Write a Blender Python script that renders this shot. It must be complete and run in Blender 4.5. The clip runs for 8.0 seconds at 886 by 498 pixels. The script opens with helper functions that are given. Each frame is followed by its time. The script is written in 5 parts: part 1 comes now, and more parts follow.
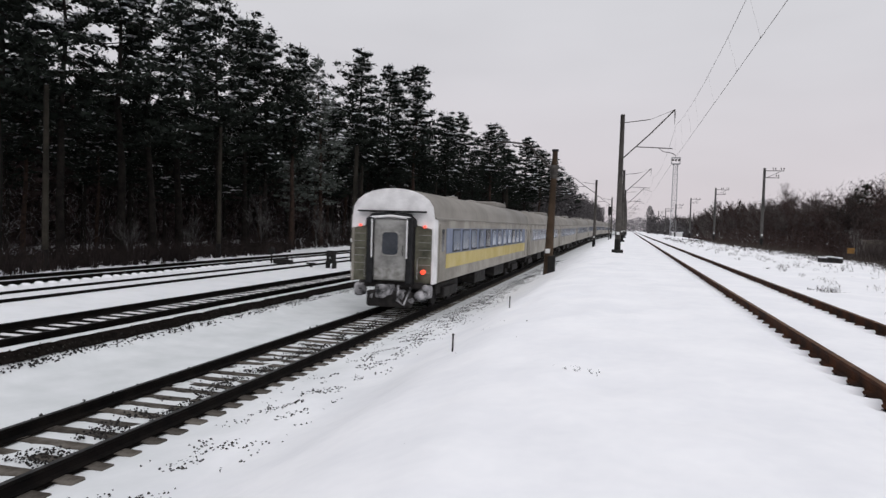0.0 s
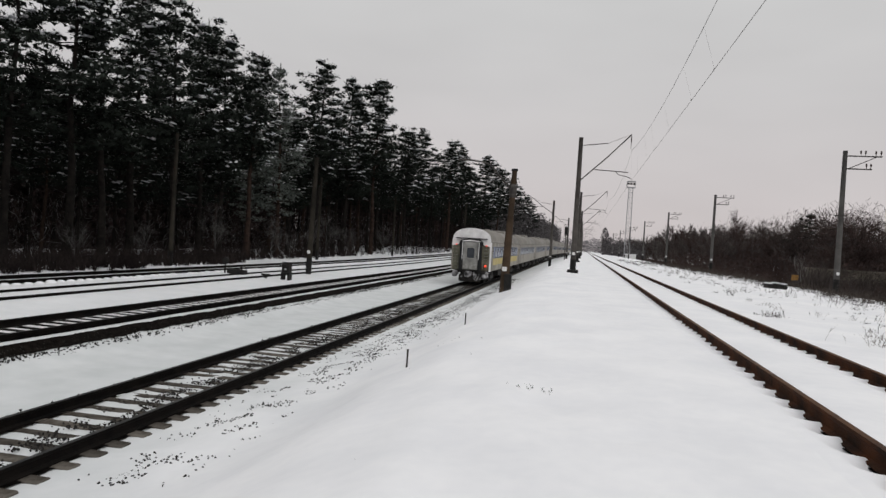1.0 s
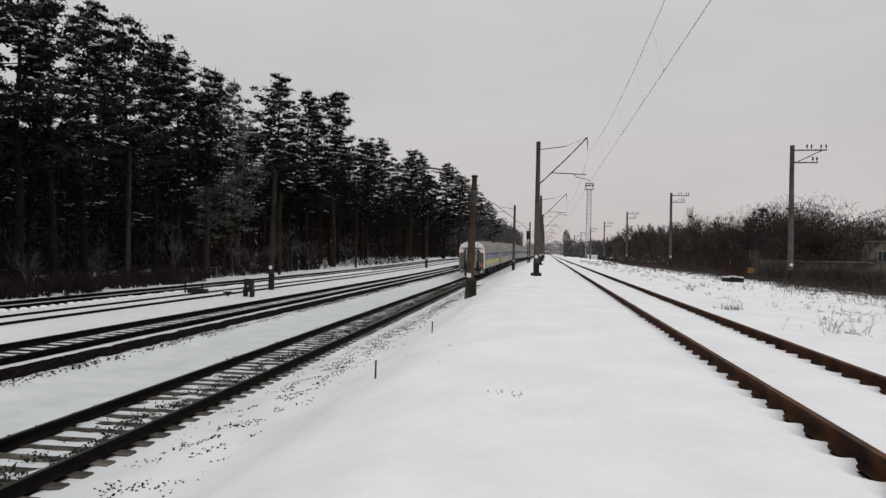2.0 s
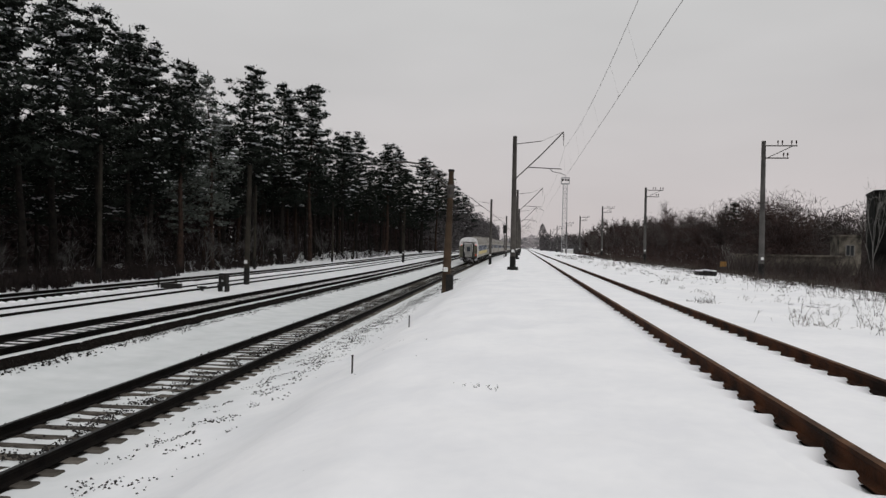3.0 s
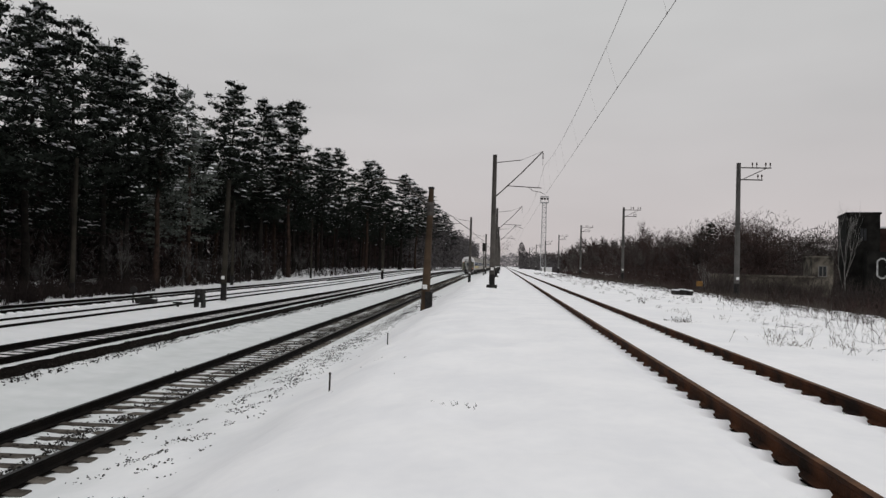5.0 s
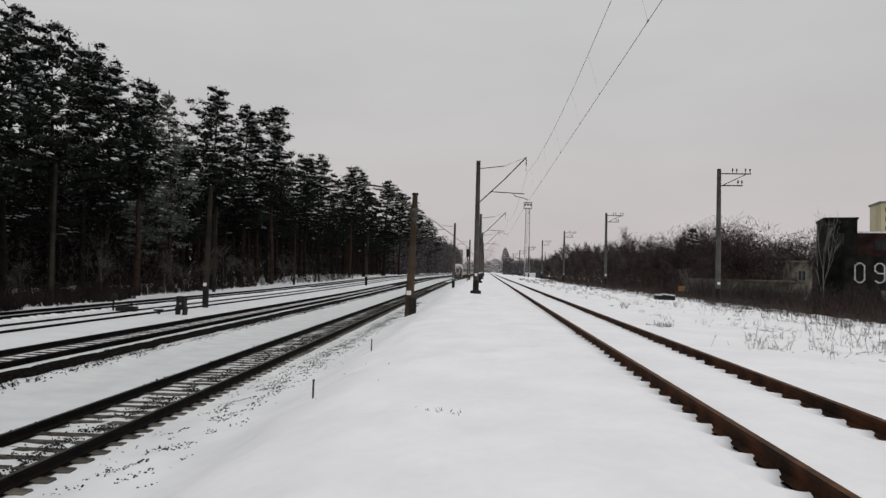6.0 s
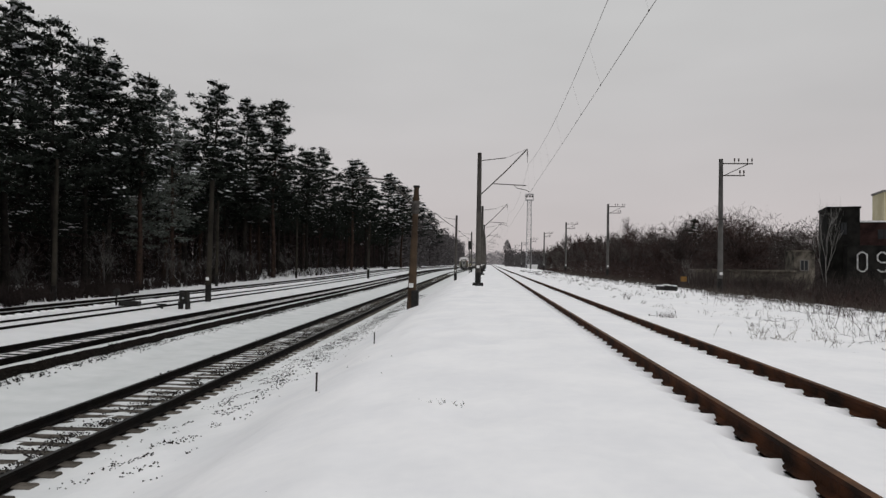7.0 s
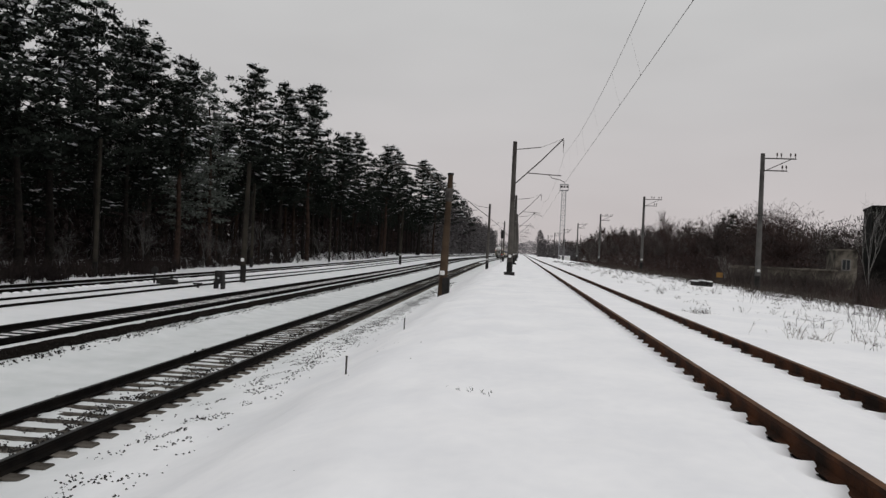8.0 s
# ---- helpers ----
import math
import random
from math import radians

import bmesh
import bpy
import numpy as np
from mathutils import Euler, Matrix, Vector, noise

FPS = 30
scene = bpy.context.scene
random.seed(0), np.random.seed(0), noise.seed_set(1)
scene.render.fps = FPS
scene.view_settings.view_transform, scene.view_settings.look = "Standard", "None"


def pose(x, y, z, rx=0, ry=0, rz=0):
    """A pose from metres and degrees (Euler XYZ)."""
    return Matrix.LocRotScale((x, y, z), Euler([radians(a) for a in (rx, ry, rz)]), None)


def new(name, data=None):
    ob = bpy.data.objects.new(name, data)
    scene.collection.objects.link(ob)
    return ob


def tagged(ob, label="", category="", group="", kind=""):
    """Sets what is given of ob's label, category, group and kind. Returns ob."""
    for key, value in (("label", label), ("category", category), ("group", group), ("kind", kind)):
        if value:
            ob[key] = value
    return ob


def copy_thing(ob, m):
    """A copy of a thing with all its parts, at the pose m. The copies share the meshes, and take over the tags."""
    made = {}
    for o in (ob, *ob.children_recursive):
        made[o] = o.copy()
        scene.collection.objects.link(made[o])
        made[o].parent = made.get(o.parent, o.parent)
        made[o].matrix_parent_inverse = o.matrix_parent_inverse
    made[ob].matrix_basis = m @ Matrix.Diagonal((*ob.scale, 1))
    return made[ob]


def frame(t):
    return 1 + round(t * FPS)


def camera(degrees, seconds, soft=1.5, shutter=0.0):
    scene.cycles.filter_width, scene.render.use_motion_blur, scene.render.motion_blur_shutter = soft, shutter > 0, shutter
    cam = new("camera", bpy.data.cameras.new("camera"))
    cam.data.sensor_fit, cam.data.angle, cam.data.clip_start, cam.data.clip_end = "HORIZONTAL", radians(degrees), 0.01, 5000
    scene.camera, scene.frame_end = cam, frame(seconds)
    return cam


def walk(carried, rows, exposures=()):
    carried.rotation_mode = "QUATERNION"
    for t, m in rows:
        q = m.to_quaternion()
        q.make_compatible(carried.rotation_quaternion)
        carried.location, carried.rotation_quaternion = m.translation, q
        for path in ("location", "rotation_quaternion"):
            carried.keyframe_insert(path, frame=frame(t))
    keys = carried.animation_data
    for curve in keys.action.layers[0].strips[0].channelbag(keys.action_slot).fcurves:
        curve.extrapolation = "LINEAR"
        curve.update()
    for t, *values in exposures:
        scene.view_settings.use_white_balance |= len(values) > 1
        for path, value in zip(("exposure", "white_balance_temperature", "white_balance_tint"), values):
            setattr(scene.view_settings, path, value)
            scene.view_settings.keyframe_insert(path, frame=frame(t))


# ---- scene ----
cam = camera(66.7, 8.0, soft=1.4, shutter=0.2)
PATH = [
    (0, pose(0, 0, 1.6, 87.88, -1.79, 15.48)),
    (0.2, pose(0, 0, 1.6, 88.18, -2.38, 14.57)),
    (0.5, pose(0, 0, 1.6, 88.84, -3.52, 13.69)),
    (0.7, pose(0, 0, 1.6, 88.55, -3.74, 13.12)),
    (1, pose(0, 0, 1.6, 89.37, -3.66, 11.92)),
    (1.5, pose(0, 0, 1.6, 90.12, -2.62, 10.53)),
    (1.7, pose(0, 0, 1.6, 90.21, -1.64, 9.72)),
    (2.8, pose(0, 0, 1.6, 89.94, -1.36, 7.26)),
    (3, pose(0, 0, 1.6, 89.75, -1.04, 6.83)),
    (3.5, pose(0, 0, 1.6, 89.88, -1.00, 5.70)),
    (4, pose(0, 0, 1.6, 90.13, -1.18, 5.27)),
    (4.5, pose(0, 0, 1.6, 90.63, -1.35, 6.54)),
    (4.7, pose(0, 0, 1.6, 90.88, -1.45, 5.88)),
    (5.8, pose(0, 0, 1.6, 91.91, -1.48, 4.25)),
    (6, pose(0, 0, 1.6, 91.81, -1.34, 3.71)),
    (6.5, pose(0, 0, 1.6, 91.54, -1.15, 3.19)),
    (7, pose(0, 0, 1.6, 91.16, -0.89, 3.88)),
    (7.5, pose(0, 0, 1.6, 91.73, -0.93, 4.17)),
    (7.8, pose(0, 0, 1.6, 90.22, -1.90, 6.04)),
    (8, pose(0, 0, 1.6, 90.04, -2.62, 6.60)),
]
walk(cam, PATH, exposures=[(0, 0.13, 6270, 13), (0.5, 0.0, 6400, 11), (1, -0.05, 6500, 10), (3.5, -0.09, 6500, 10), (6, -0.13, 6500, 10), (8, -0.15, 6500, 10)])

# ---- world and sun: an even winter overcast ----
world = bpy.data.worlds.new("overcast")
scene.world = world
world.use_nodes = True
wn, wl = world.node_tree.nodes, world.node_tree.links
wn.clear()
sky = wn.new("ShaderNodeTexSky")
sky.sky_type, sky.sun_disc = "NISHITA", False
sky.sun_elevation, sky.sun_rotation = radians(35), radians(150)
hsv = wn.new("ShaderNodeHueSaturation")
hsv.inputs["Saturation"].default_value, hsv.inputs["Value"].default_value = 0.15, 0.1
coord = wn.new("ShaderNodeTexCoord")
sep = wn.new("ShaderNodeSeparateXYZ")
ramp = wn.new("ShaderNodeValToRGB")
ramp.color_ramp.elements[0].position, ramp.color_ramp.elements[0].color = 0.0, (0.63, 0.567, 0.567, 1)
ramp.color_ramp.elements[1].position, ramp.color_ramp.elements[1].color = 1.0, (1.06, 1.06, 1.07, 1)
e = ramp.color_ramp.elements.new(0.22)
e.color = (0.605, 0.590, 0.590, 1)
e = ramp.color_ramp.elements.new(0.5)
e.color = (0.665, 0.68, 0.675, 1)
clouds = wn.new("ShaderNodeTexNoise")
clouds.inputs["Scale"].default_value, clouds.inputs["Detail"].default_value = 2.2, 3
cloud_map = wn.new("ShaderNodeMapping")
cloud_map.inputs["Scale"].default_value = (1, 1, 3.5)
cloud_range = wn.new("ShaderNodeMapRange")
cloud_range.inputs["From Min"].default_value, cloud_range.inputs["From Max"].default_value = 0.3, 0.7
cloud_range.inputs["To Min"].default_value, cloud_range.inputs["To Max"].default_value = 0.935, 1.05
cloud_mul = wn.new("ShaderNodeMixRGB")
cloud_mul.blend_type, cloud_mul.inputs[0].default_value = "MULTIPLY", 1
mix = wn.new("ShaderNodeMixRGB")
mix.inputs[0].default_value = 0.9
bg = wn.new("ShaderNodeBackground")
out = wn.new("ShaderNodeOutputWorld")
wl.new(coord.outputs["Generated"], sep.inputs[0])
wl.new(sep.outputs["Z"], ramp.inputs[0])
wl.new(coord.outputs["Generated"], cloud_map.inputs[0])
wl.new(cloud_map.outputs[0], clouds.inputs["Vector"])
wl.new(clouds.outputs[0], cloud_range.inputs[0])
wl.new(ramp.outputs[0], cloud_mul.inputs[1])
wl.new(cloud_range.outputs[0], cloud_mul.inputs[2])
wl.new(sky.outputs[0], hsv.inputs["Color"])
wl.new(hsv.outputs[0], mix.inputs[1])
wl.new(cloud_mul.outputs[0], mix.inputs[2])
wl.new(mix.outputs[0], bg.inputs[0])
wl.new(bg.outputs[0], out.inputs[0])
bg.inputs[1].default_value = 1.0
sun = new("sun", bpy.data.lights.new("sun", "SUN"))
sun.data.energy, sun.data.angle, sun.data.color = 0.55, radians(25), (1, 0.97, 0.95)
sun.matrix_world = pose(0, 0, 60, 50, 0, 30)


# ---- materials ----
def mat(name, a, b, scale=8.0, rough=0.8, metal=0.0, bump=0.0, bump_scale=40.0, fine=0.25, random_value=0.0, lo=0.35, hi=0.65, glow=0.0, island=0.0, gloss=0.25):
    """Two colours mixed by a coarse and a fine noise, with relief."""
    m = bpy.data.materials.new(name)
    m.use_nodes = True
    n, l = m.node_tree.nodes, m.node_tree.links
    bs = n["Principled BSDF"]
    bs.inputs["Roughness"].default_value, bs.inputs["Metallic"].default_value = rough, metal
    bs.inputs["Specular IOR Level"].default_value = gloss
    tc = n.new("ShaderNodeTexCoord")
    n1 = n.new("ShaderNodeTexNoise")
    n1.inputs["Scale"].default_value, n1.inputs["Detail"].default_value = scale, 5
    n2 = n.new("ShaderNodeTexNoise")
    n2.inputs["Scale"].default_value, n2.inputs["Detail"].default_value = scale * 9, 3
    for q in (n1, n2):
        l.new(tc.outputs["Object"], q.inputs["Vector"])
    add = n.new("ShaderNodeMath")
    add.operation = "MULTIPLY_ADD"
    add.inputs[1].default_value = fine
    l.new(n2.outputs[0], add.inputs[0])
    l.new(n1.outputs[0], add.inputs[2])
    mr = n.new("ShaderNodeMapRange")
    mr.inputs["From Min"].default_value, mr.inputs["From Max"].default_value = lo + fine * 0.5, hi + fine * 0.5
    l.new(add.outputs[0], mr.inputs[0])
    mx = n.new("ShaderNodeMixRGB")
    mx.inputs[1].default_value, mx.inputs[2].default_value = (*a, 1), (*b, 1)
    l.new(mr.outputs[0], mx.inputs[0])
    col = mx.outputs[0]
    if random_value or island:
        if island:
            src = n.new("ShaderNodeNewGeometry").outputs["Random Per Island"]
        else:
            src = n.new("ShaderNodeObjectInfo").outputs["Random"]
        rr = n.new("ShaderNodeMapRange")
        v = random_value or island
        rr.inputs["To Min"].default_value, rr.inputs["To Max"].default_value = 1 - v, 1 + v
        l.new(src, rr.inputs[0])
        hv = n.new("ShaderNodeHueSaturation")
        l.new(rr.outputs[0], hv.inputs["Value"])
        l.new(col, hv.inputs["Color"])
        col = hv.outputs[0]
    l.new(col, bs.inputs["Base Color"])
    if glow:
        l.new(col, bs.inputs["Emission Color"])
        bs.inputs["Emission Strength"].default_value = glow
    if bump:
        n3 = n.new("ShaderNodeTexNoise")
        n3.inputs["Scale"].default_value, n3.inputs["Detail"].default_value = bump_scale, 6
        l.new(tc.outputs["Object"], n3.inputs["Vector"])
        bp = n.new("ShaderNodeBump")
        bp.inputs["Strength"].default_value, bp.inputs["Distance"].default_value = bump, 0.03
        l.new(n3.outputs[0], bp.inputs["Height"])
        l.new(bp.outputs[0], bs.inputs["Normal"])
    return m


SNOW = mat("snow", (0.80, 0.80, 0.825), (0.87, 0.865, 0.88), 0.6, 0.75, bump=0.35, bump_scale=5, fine=0.3)
SNOW_DIRTY = mat("trodden_snow", (0.55, 0.54, 0.54), (0.85, 0.84, 0.85), 2.5, 0.8, bump=0.5, bump_scale=14)
TREE_SNOW = mat("tree_snow", (0.62, 0.63, 0.66), (0.8, 0.8, 0.82), 3, 0.8)
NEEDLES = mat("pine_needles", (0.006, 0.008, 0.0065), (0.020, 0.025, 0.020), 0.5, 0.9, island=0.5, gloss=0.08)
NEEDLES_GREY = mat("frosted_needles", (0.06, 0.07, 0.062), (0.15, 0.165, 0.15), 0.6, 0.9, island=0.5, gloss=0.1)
NEEDLES_FROST = mat("snowy_needles", (0.16, 0.17, 0.165), (0.52, 0.53, 0.525), 1.5, 0.9, island=0.5)
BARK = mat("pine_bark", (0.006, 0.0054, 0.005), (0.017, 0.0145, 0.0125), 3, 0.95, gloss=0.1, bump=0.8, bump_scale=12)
BARK_RED = mat("pine_bark_reddish", (0.016, 0.011, 0.009), (0.042, 0.027, 0.021), 3, 0.95, gloss=0.1, bump=0.8, bump_scale=12)
TWIG = mat("bare_twigs", (0.012, 0.009, 0.009), (0.032, 0.025, 0.023), 0.4, 0.95, island=0.4, gloss=0.1)
TWIG_BROWN = mat("thicket_twigs", (0.022, 0.018, 0.017), (0.062, 0.051, 0.047), 0.3, 0.95, island=0.4, gloss=0.1)
TWIG_LIGHT = mat("dry_weeds", (0.10, 0.085, 0.07), (0.22, 0.19, 0.165), 3, 0.95, island=0.4)
SAPLING = mat("frosted_sapling_bark", (0.03, 0.028, 0.027), (0.11, 0.105, 0.10), 1, 0.9, island=0.5)
# the forest interior's shade put into a dark brown base colour
FOREST_SHADE = mat("forest_shade_scraps", (0.012, 0.0085, 0.0083), (0.038, 0.027, 0.026), 0.25, 0.95, island=0.5, gloss=0.08)
TWIG_SNOW = mat("frosted_twigs", (0.13, 0.125, 0.125), (0.30, 0.29, 0.29), 1, 0.9, island=0.4)
TWIG_GREY = mat("grey_thicket_twigs", (0.045, 0.039, 0.037), (0.105, 0.092, 0.086), 0.3, 0.95, island=0.4, gloss=0.1)
TWIG_RED = mat("reddish_thicket_twigs", (0.025, 0.016, 0.0145), (0.064, 0.044, 0.040), 0.3, 0.95, island=0.4, gloss=0.1)
WEED = mat("brown_weed_stalks", (0.03, 0.025, 0.022), (0.085, 0.07, 0.06), 2, 0.95, island=0.5, gloss=0.1)
# haze of distance put into these two base colours, lifted towards grey
FAR_DARK = mat("hazed_far_forest", (0.045, 0.041, 0.042), (0.095, 0.088, 0.09), 0.05, 0.95, island=0.4, gloss=0.1)
FAR_GREY = mat("hazed_winter_woods", (0.10, 0.095, 0.10), (0.18, 0.17, 0.175), 0.05, 0.95)
BIRCH = mat("pale_bark", (0.11, 0.105, 0.10), (0.26, 0.25, 0.24), 2, 0.9, bump=0.3)
RUST = mat("rusty_rail_steel", (0.010, 0.004, 0.0018), (0.062, 0.021, 0.007), 2, 0.85, 0.0, gloss=0.15, bump=0.3, bump_scale=60)
RUST_TOP = mat("rusty_rail_head", (0.045, 0.019, 0.008), (0.115, 0.052, 0.021), 4, 0.75, 0.1, gloss=0.2)
RAIL_DARK = mat("oily_rail_steel", (0.004, 0.0035, 0.0035), (0.010, 0.008, 0.007), 3, 0.85, 0.0, gloss=0.08, bump=0.3, bump_scale=60)
RAIL_TOP = mat("worn_rail_head", (0.02, 0.02, 0.02), (0.05, 0.048, 0.046), 6, 0.55, 0.4)
CONCRETE_DARK = mat("weathered_sleeper_concrete", (0.045, 0.038, 0.031), (0.125, 0.112, 0.097), 3, 0.95, gloss=0.1, bump=0.4, random_value=0.3)
STONE = mat("dark_ballast_stone", (0.008, 0.0075, 0.007), (0.04, 0.036, 0.033), 6, 0.95, island=0.5)
BALLAST = mat("dark_ballast_bed", (0.003, 0.0025, 0.002), (0.012, 0.0095, 0.008), 9, 0.95, gloss=0.04, bump=1.0, bump_scale=25)
POLE_GREY = mat("weathered_pole_concrete", (0.04, 0.036, 0.033), (0.085, 0.077, 0.07), 1.2, 0.9, bump=0.3)
POLE_BROWN = mat("stained_pole_concrete", (0.032, 0.021, 0.013), (0.07, 0.046, 0.029), 1.5, 0.9, bump=0.3)
# darker concrete tone for the siding and forest-edge posts
POLE_FOREST = mat("dark_post_concrete", (0.015, 0.0135, 0.011), (0.034, 0.03, 0.024), 1.5, 0.95, gloss=0.1, bump=0.3)
POLE_LIGHT = mat("pale_pole_concrete", (0.05, 0.048, 0.046), (0.095, 0.091, 0.087), 1.2, 0.9, bump=0.3)
BITUMEN = mat("black_base_paint", (0.006, 0.006, 0.006), (0.018, 0.016, 0.015), 4, 0.7)
WHITE_PAINT = mat("white_marker_paint", (0.6, 0.6, 0.6), (0.75, 0.75, 0.74), 6, 0.7)
STEEL = mat("weathered_steel", (0.035, 0.032, 0.03), (0.08, 0.072, 0.066), 4, 0.6, 0.5)
STEEL_PALE = mat("galvanised_steel", (0.28, 0.28, 0.29), (0.42, 0.42, 0.43), 4, 0.5, 0.4)
ORANGE = mat("faded_orange_paint", (0.13, 0.065, 0.018), (0.22, 0.12, 0.03), 6, 0.6)
WIRE = mat("overhead_wire_copper", (0.10, 0.095, 0.09), (0.18, 0.17, 0.165), 2, 0.6, 0.4)
PORCELAIN = mat("brown_insulator", (0.03, 0.022, 0.02), (0.06, 0.045, 0.04), 8, 0.3)


def ground_snow():
    """Clean snow, patchily greyer towards the forest side, most around the main track."""
    m = mat("ground_snow", (0.80, 0.80, 0.82), (0.88, 0.875, 0.885), 0.6, 0.75, bump=0.12, bump_scale=3, fine=0.3)
    n, l = m.node_tree.nodes, m.node_tree.links
    bs = n["Principled BSDF"]
    base = bs.inputs["Base Color"].links[0].from_socket
    tc = n.new("ShaderNodeTexCoord")
    sp = n.new("ShaderNodeSeparateXYZ")
    l.new(tc.outputs["Object"], sp.inputs[0])
    nz = n.new("ShaderNodeTexNoise")
    nz.inputs["Scale"].default_value, nz.inputs["Detail"].default_value = 0.55, 6
    l.new(tc.outputs["Object"], nz.inputs["Vector"])
    wob = n.new("ShaderNodeMath")
    wob.operation = "MULTIPLY_ADD"
    wob.inputs[1].default_value = 3.0
    l.new(nz.outputs[0], wob.inputs[0])
    l.new(sp.outputs["X"], wob.inputs[2])
    rp = n.new("ShaderNodeValToRGB")
    k = rp.color_ramp
    k.elements[0].position, k.elements[0].color = 0.0, (0.5, 0.5, 0.5, 1)
    k.elements[1].position, k.elements[1].color = 1.0, (0, 0, 0, 1)
    for p, v in ((0.42, 0.55), (0.55, 1.0), (0.72, 1.0), (0.80, 0.25), (0.88, 0.0)):
        el = k.elements.new(p)
        el.color = (v, v, v, 1)
    rg = n.new("ShaderNodeMapRange")
    rg.inputs["From Min"].default_value, rg.inputs["From Max"].default_value = -24.0, 2.0
    l.new(wob.outputs[0], rg.inputs[0])
    l.new(rg.outputs[0], rp.inputs[0])
    n5 = n.new("ShaderNodeTexNoise")
    n5.inputs["Scale"].default_value, n5.inputs["Detail"].default_value = 1.3, 7
    l.new(tc.outputs["Object"], n5.inputs["Vector"])
    r5 = n.new("ShaderNodeMapRange")
    r5.inputs["From Min"].default_value, r5.inputs["From Max"].default_value = 0.3, 0.68
    r5.inputs["To Min"].default_value, r5.inputs["To Max"].default_value = 0.6, 0.95
    l.new(n5.outputs[0], r5.inputs[0])
    m5 = n.new("ShaderNodeMath")
    m5.operation = "MULTIPLY"
    l.new(r5.outputs[0], m5.inputs[0])
    l.new(rp.outputs[0], m5.inputs[1])
    mx = n.new("ShaderNodeMixRGB")
    mx.inputs[2].default_value = (0.55, 0.57, 0.57, 1)
    l.new(m5.outputs[0], mx.inputs[0])
    l.new(base, mx.inputs[1])
    l.new(mx.outputs[0], bs.inputs["Base Color"])
    return m


GROUND_SNOW = ground_snow()


# ---- building helpers ----
def smooth(a, b, v):
    u = min(1.0, max(0.0, (v - a) / (b - a)))
    return u * u * (3 - 2 * u)


LEFT = 1.15  # the four tracks on the forest side turn away by this many degrees


def rise(y):
    """The forest-side tracks climb gently with distance."""
    return 0.75 * smooth(55, 165, y)


def bend(y):
    """Past fifty metres the forest-side tracks curve back towards the right."""
    if y < 50:
        return 0.0
    return (y - 50) ** 2 / 3500 if y < 94 else 0.553 + 0.0251 * (y - 94)


def left(x, y, z=0.0):
    c, s = math.cos(radians(LEFT)), math.sin(radians(LEFT))
    return Vector((x * c - y * s + bend(y), x * s + y * c, z + rise(y)))


def mesh_of(name, verts, faces, material, smooth_shade=False):
    me = bpy.data.meshes.new(name)
    me.from_pydata([tuple(v) for v in verts], [], faces)
    for m in material if isinstance(material, (list, tuple)) else [material]:
        me.materials.append(m)
    if smooth_shade:
        me.polygons.foreach_set("use_smooth", [True] * len(me.polygons))
    me.update()
    return me


def child(name, me, parent, label=""):
    ob = new(name, me)
    ob.parent = parent
    if label:
        ob["label"] = label
    return ob


def part(name, bm, material, parent, label="", shade=False):
    me = bpy.data.meshes.new(name)
    bm.to_mesh(me)
    bm.free()
    me.materials.append(material)
    if shade:
        me.polygons.foreach_set("use_smooth", [True] * len(me.polygons))
    return child(name, me, parent, label)


def thing(name, m, label, category, group="", kind=""):
    ob = new(name)
    ob.empty_display_size = 0.3
    ob.matrix_world = m
    return tagged(ob, label, category, group, kind)


def box(bm, x0, x1, y0, y1, z0, z1, bevel=0.0):
    r = bmesh.ops.create_cube(bm, size=1.0)
    for v in r["verts"]:
        v.co = Vector((x0 + (v.co.x + 0.5) * (x1 - x0), y0 + (v.co.y + 0.5) * (y1 - y0), z0 + (v.co.z + 0.5) * (z1 - z0)))
    if bevel:
        es = list({e for v in r["verts"] for e in v.link_edges})
        bmesh.ops.bevel(bm, geom=es, offset=bevel, segments=2, affect="EDGES", profile=0.5)
    return bm


def tube(bm, points, radii, sides=8, cap=True):
    """A round bar along points; radii one or one each."""
    pts = [Vector(p) for p in points]
    if not isinstance(radii, (list, tuple)):
        radii = [radii] * len(pts)
    rings = []
    for i, p in enumerate(pts):
        d = (pts[min(i + 1, len(pts) - 1)] - pts[max(i - 1, 0)]).normalized()
        a = d.cross(Vector((0, 0, 1)) if abs(d.z) < 0.9 else Vector((0, 1, 0))).normalized()
        b = d.cross(a)
        rings.append([bm.verts.new(p + (a * math.cos(t) + b * math.sin(t)) * radii[i]) for t in (2 * math.pi * k / sides for k in range(sides))])
    for r0, r1 in zip(rings, rings[1:]):
        for k in range(sides):
            bm.faces.new((r0[k], r0[(k + 1) % sides], r1[(k + 1) % sides], r1[k]))
    if cap:
        bm.faces.new(rings[0])
        bm.faces.new(list(reversed(rings[-1])))
    return bm


def tube_data(V, F, points, radii, sides=5):
    """The same for plain vertex and face lists, quick for large meshes."""
    n0 = len(V)
    pts = [Vector(p) for p in points]
    for i, p in enumerate(pts):
        d = (pts[min(i + 1, len(pts) - 1)] - pts[max(i - 1, 0)]).normalized()
        a = d.cross(Vector((0, 0, 1)) if abs(d.z) < 0.9 else Vector((0, 1, 0))).normalized()
        b = d.cross(a)
        for k in range(sides):
            t = 2 * math.pi * k / sides
            V.append(p + (a * math.cos(t) + b * math.sin(t)) * radii[i])
    for i in range(len(pts) - 1):
        for k in range(sides):
            F.append((n0 + i * sides + k, n0 + i * sides + (k + 1) % sides, n0 + (i + 1) * sides + (k + 1) % sides, n0 + (i + 1) * sides + k))


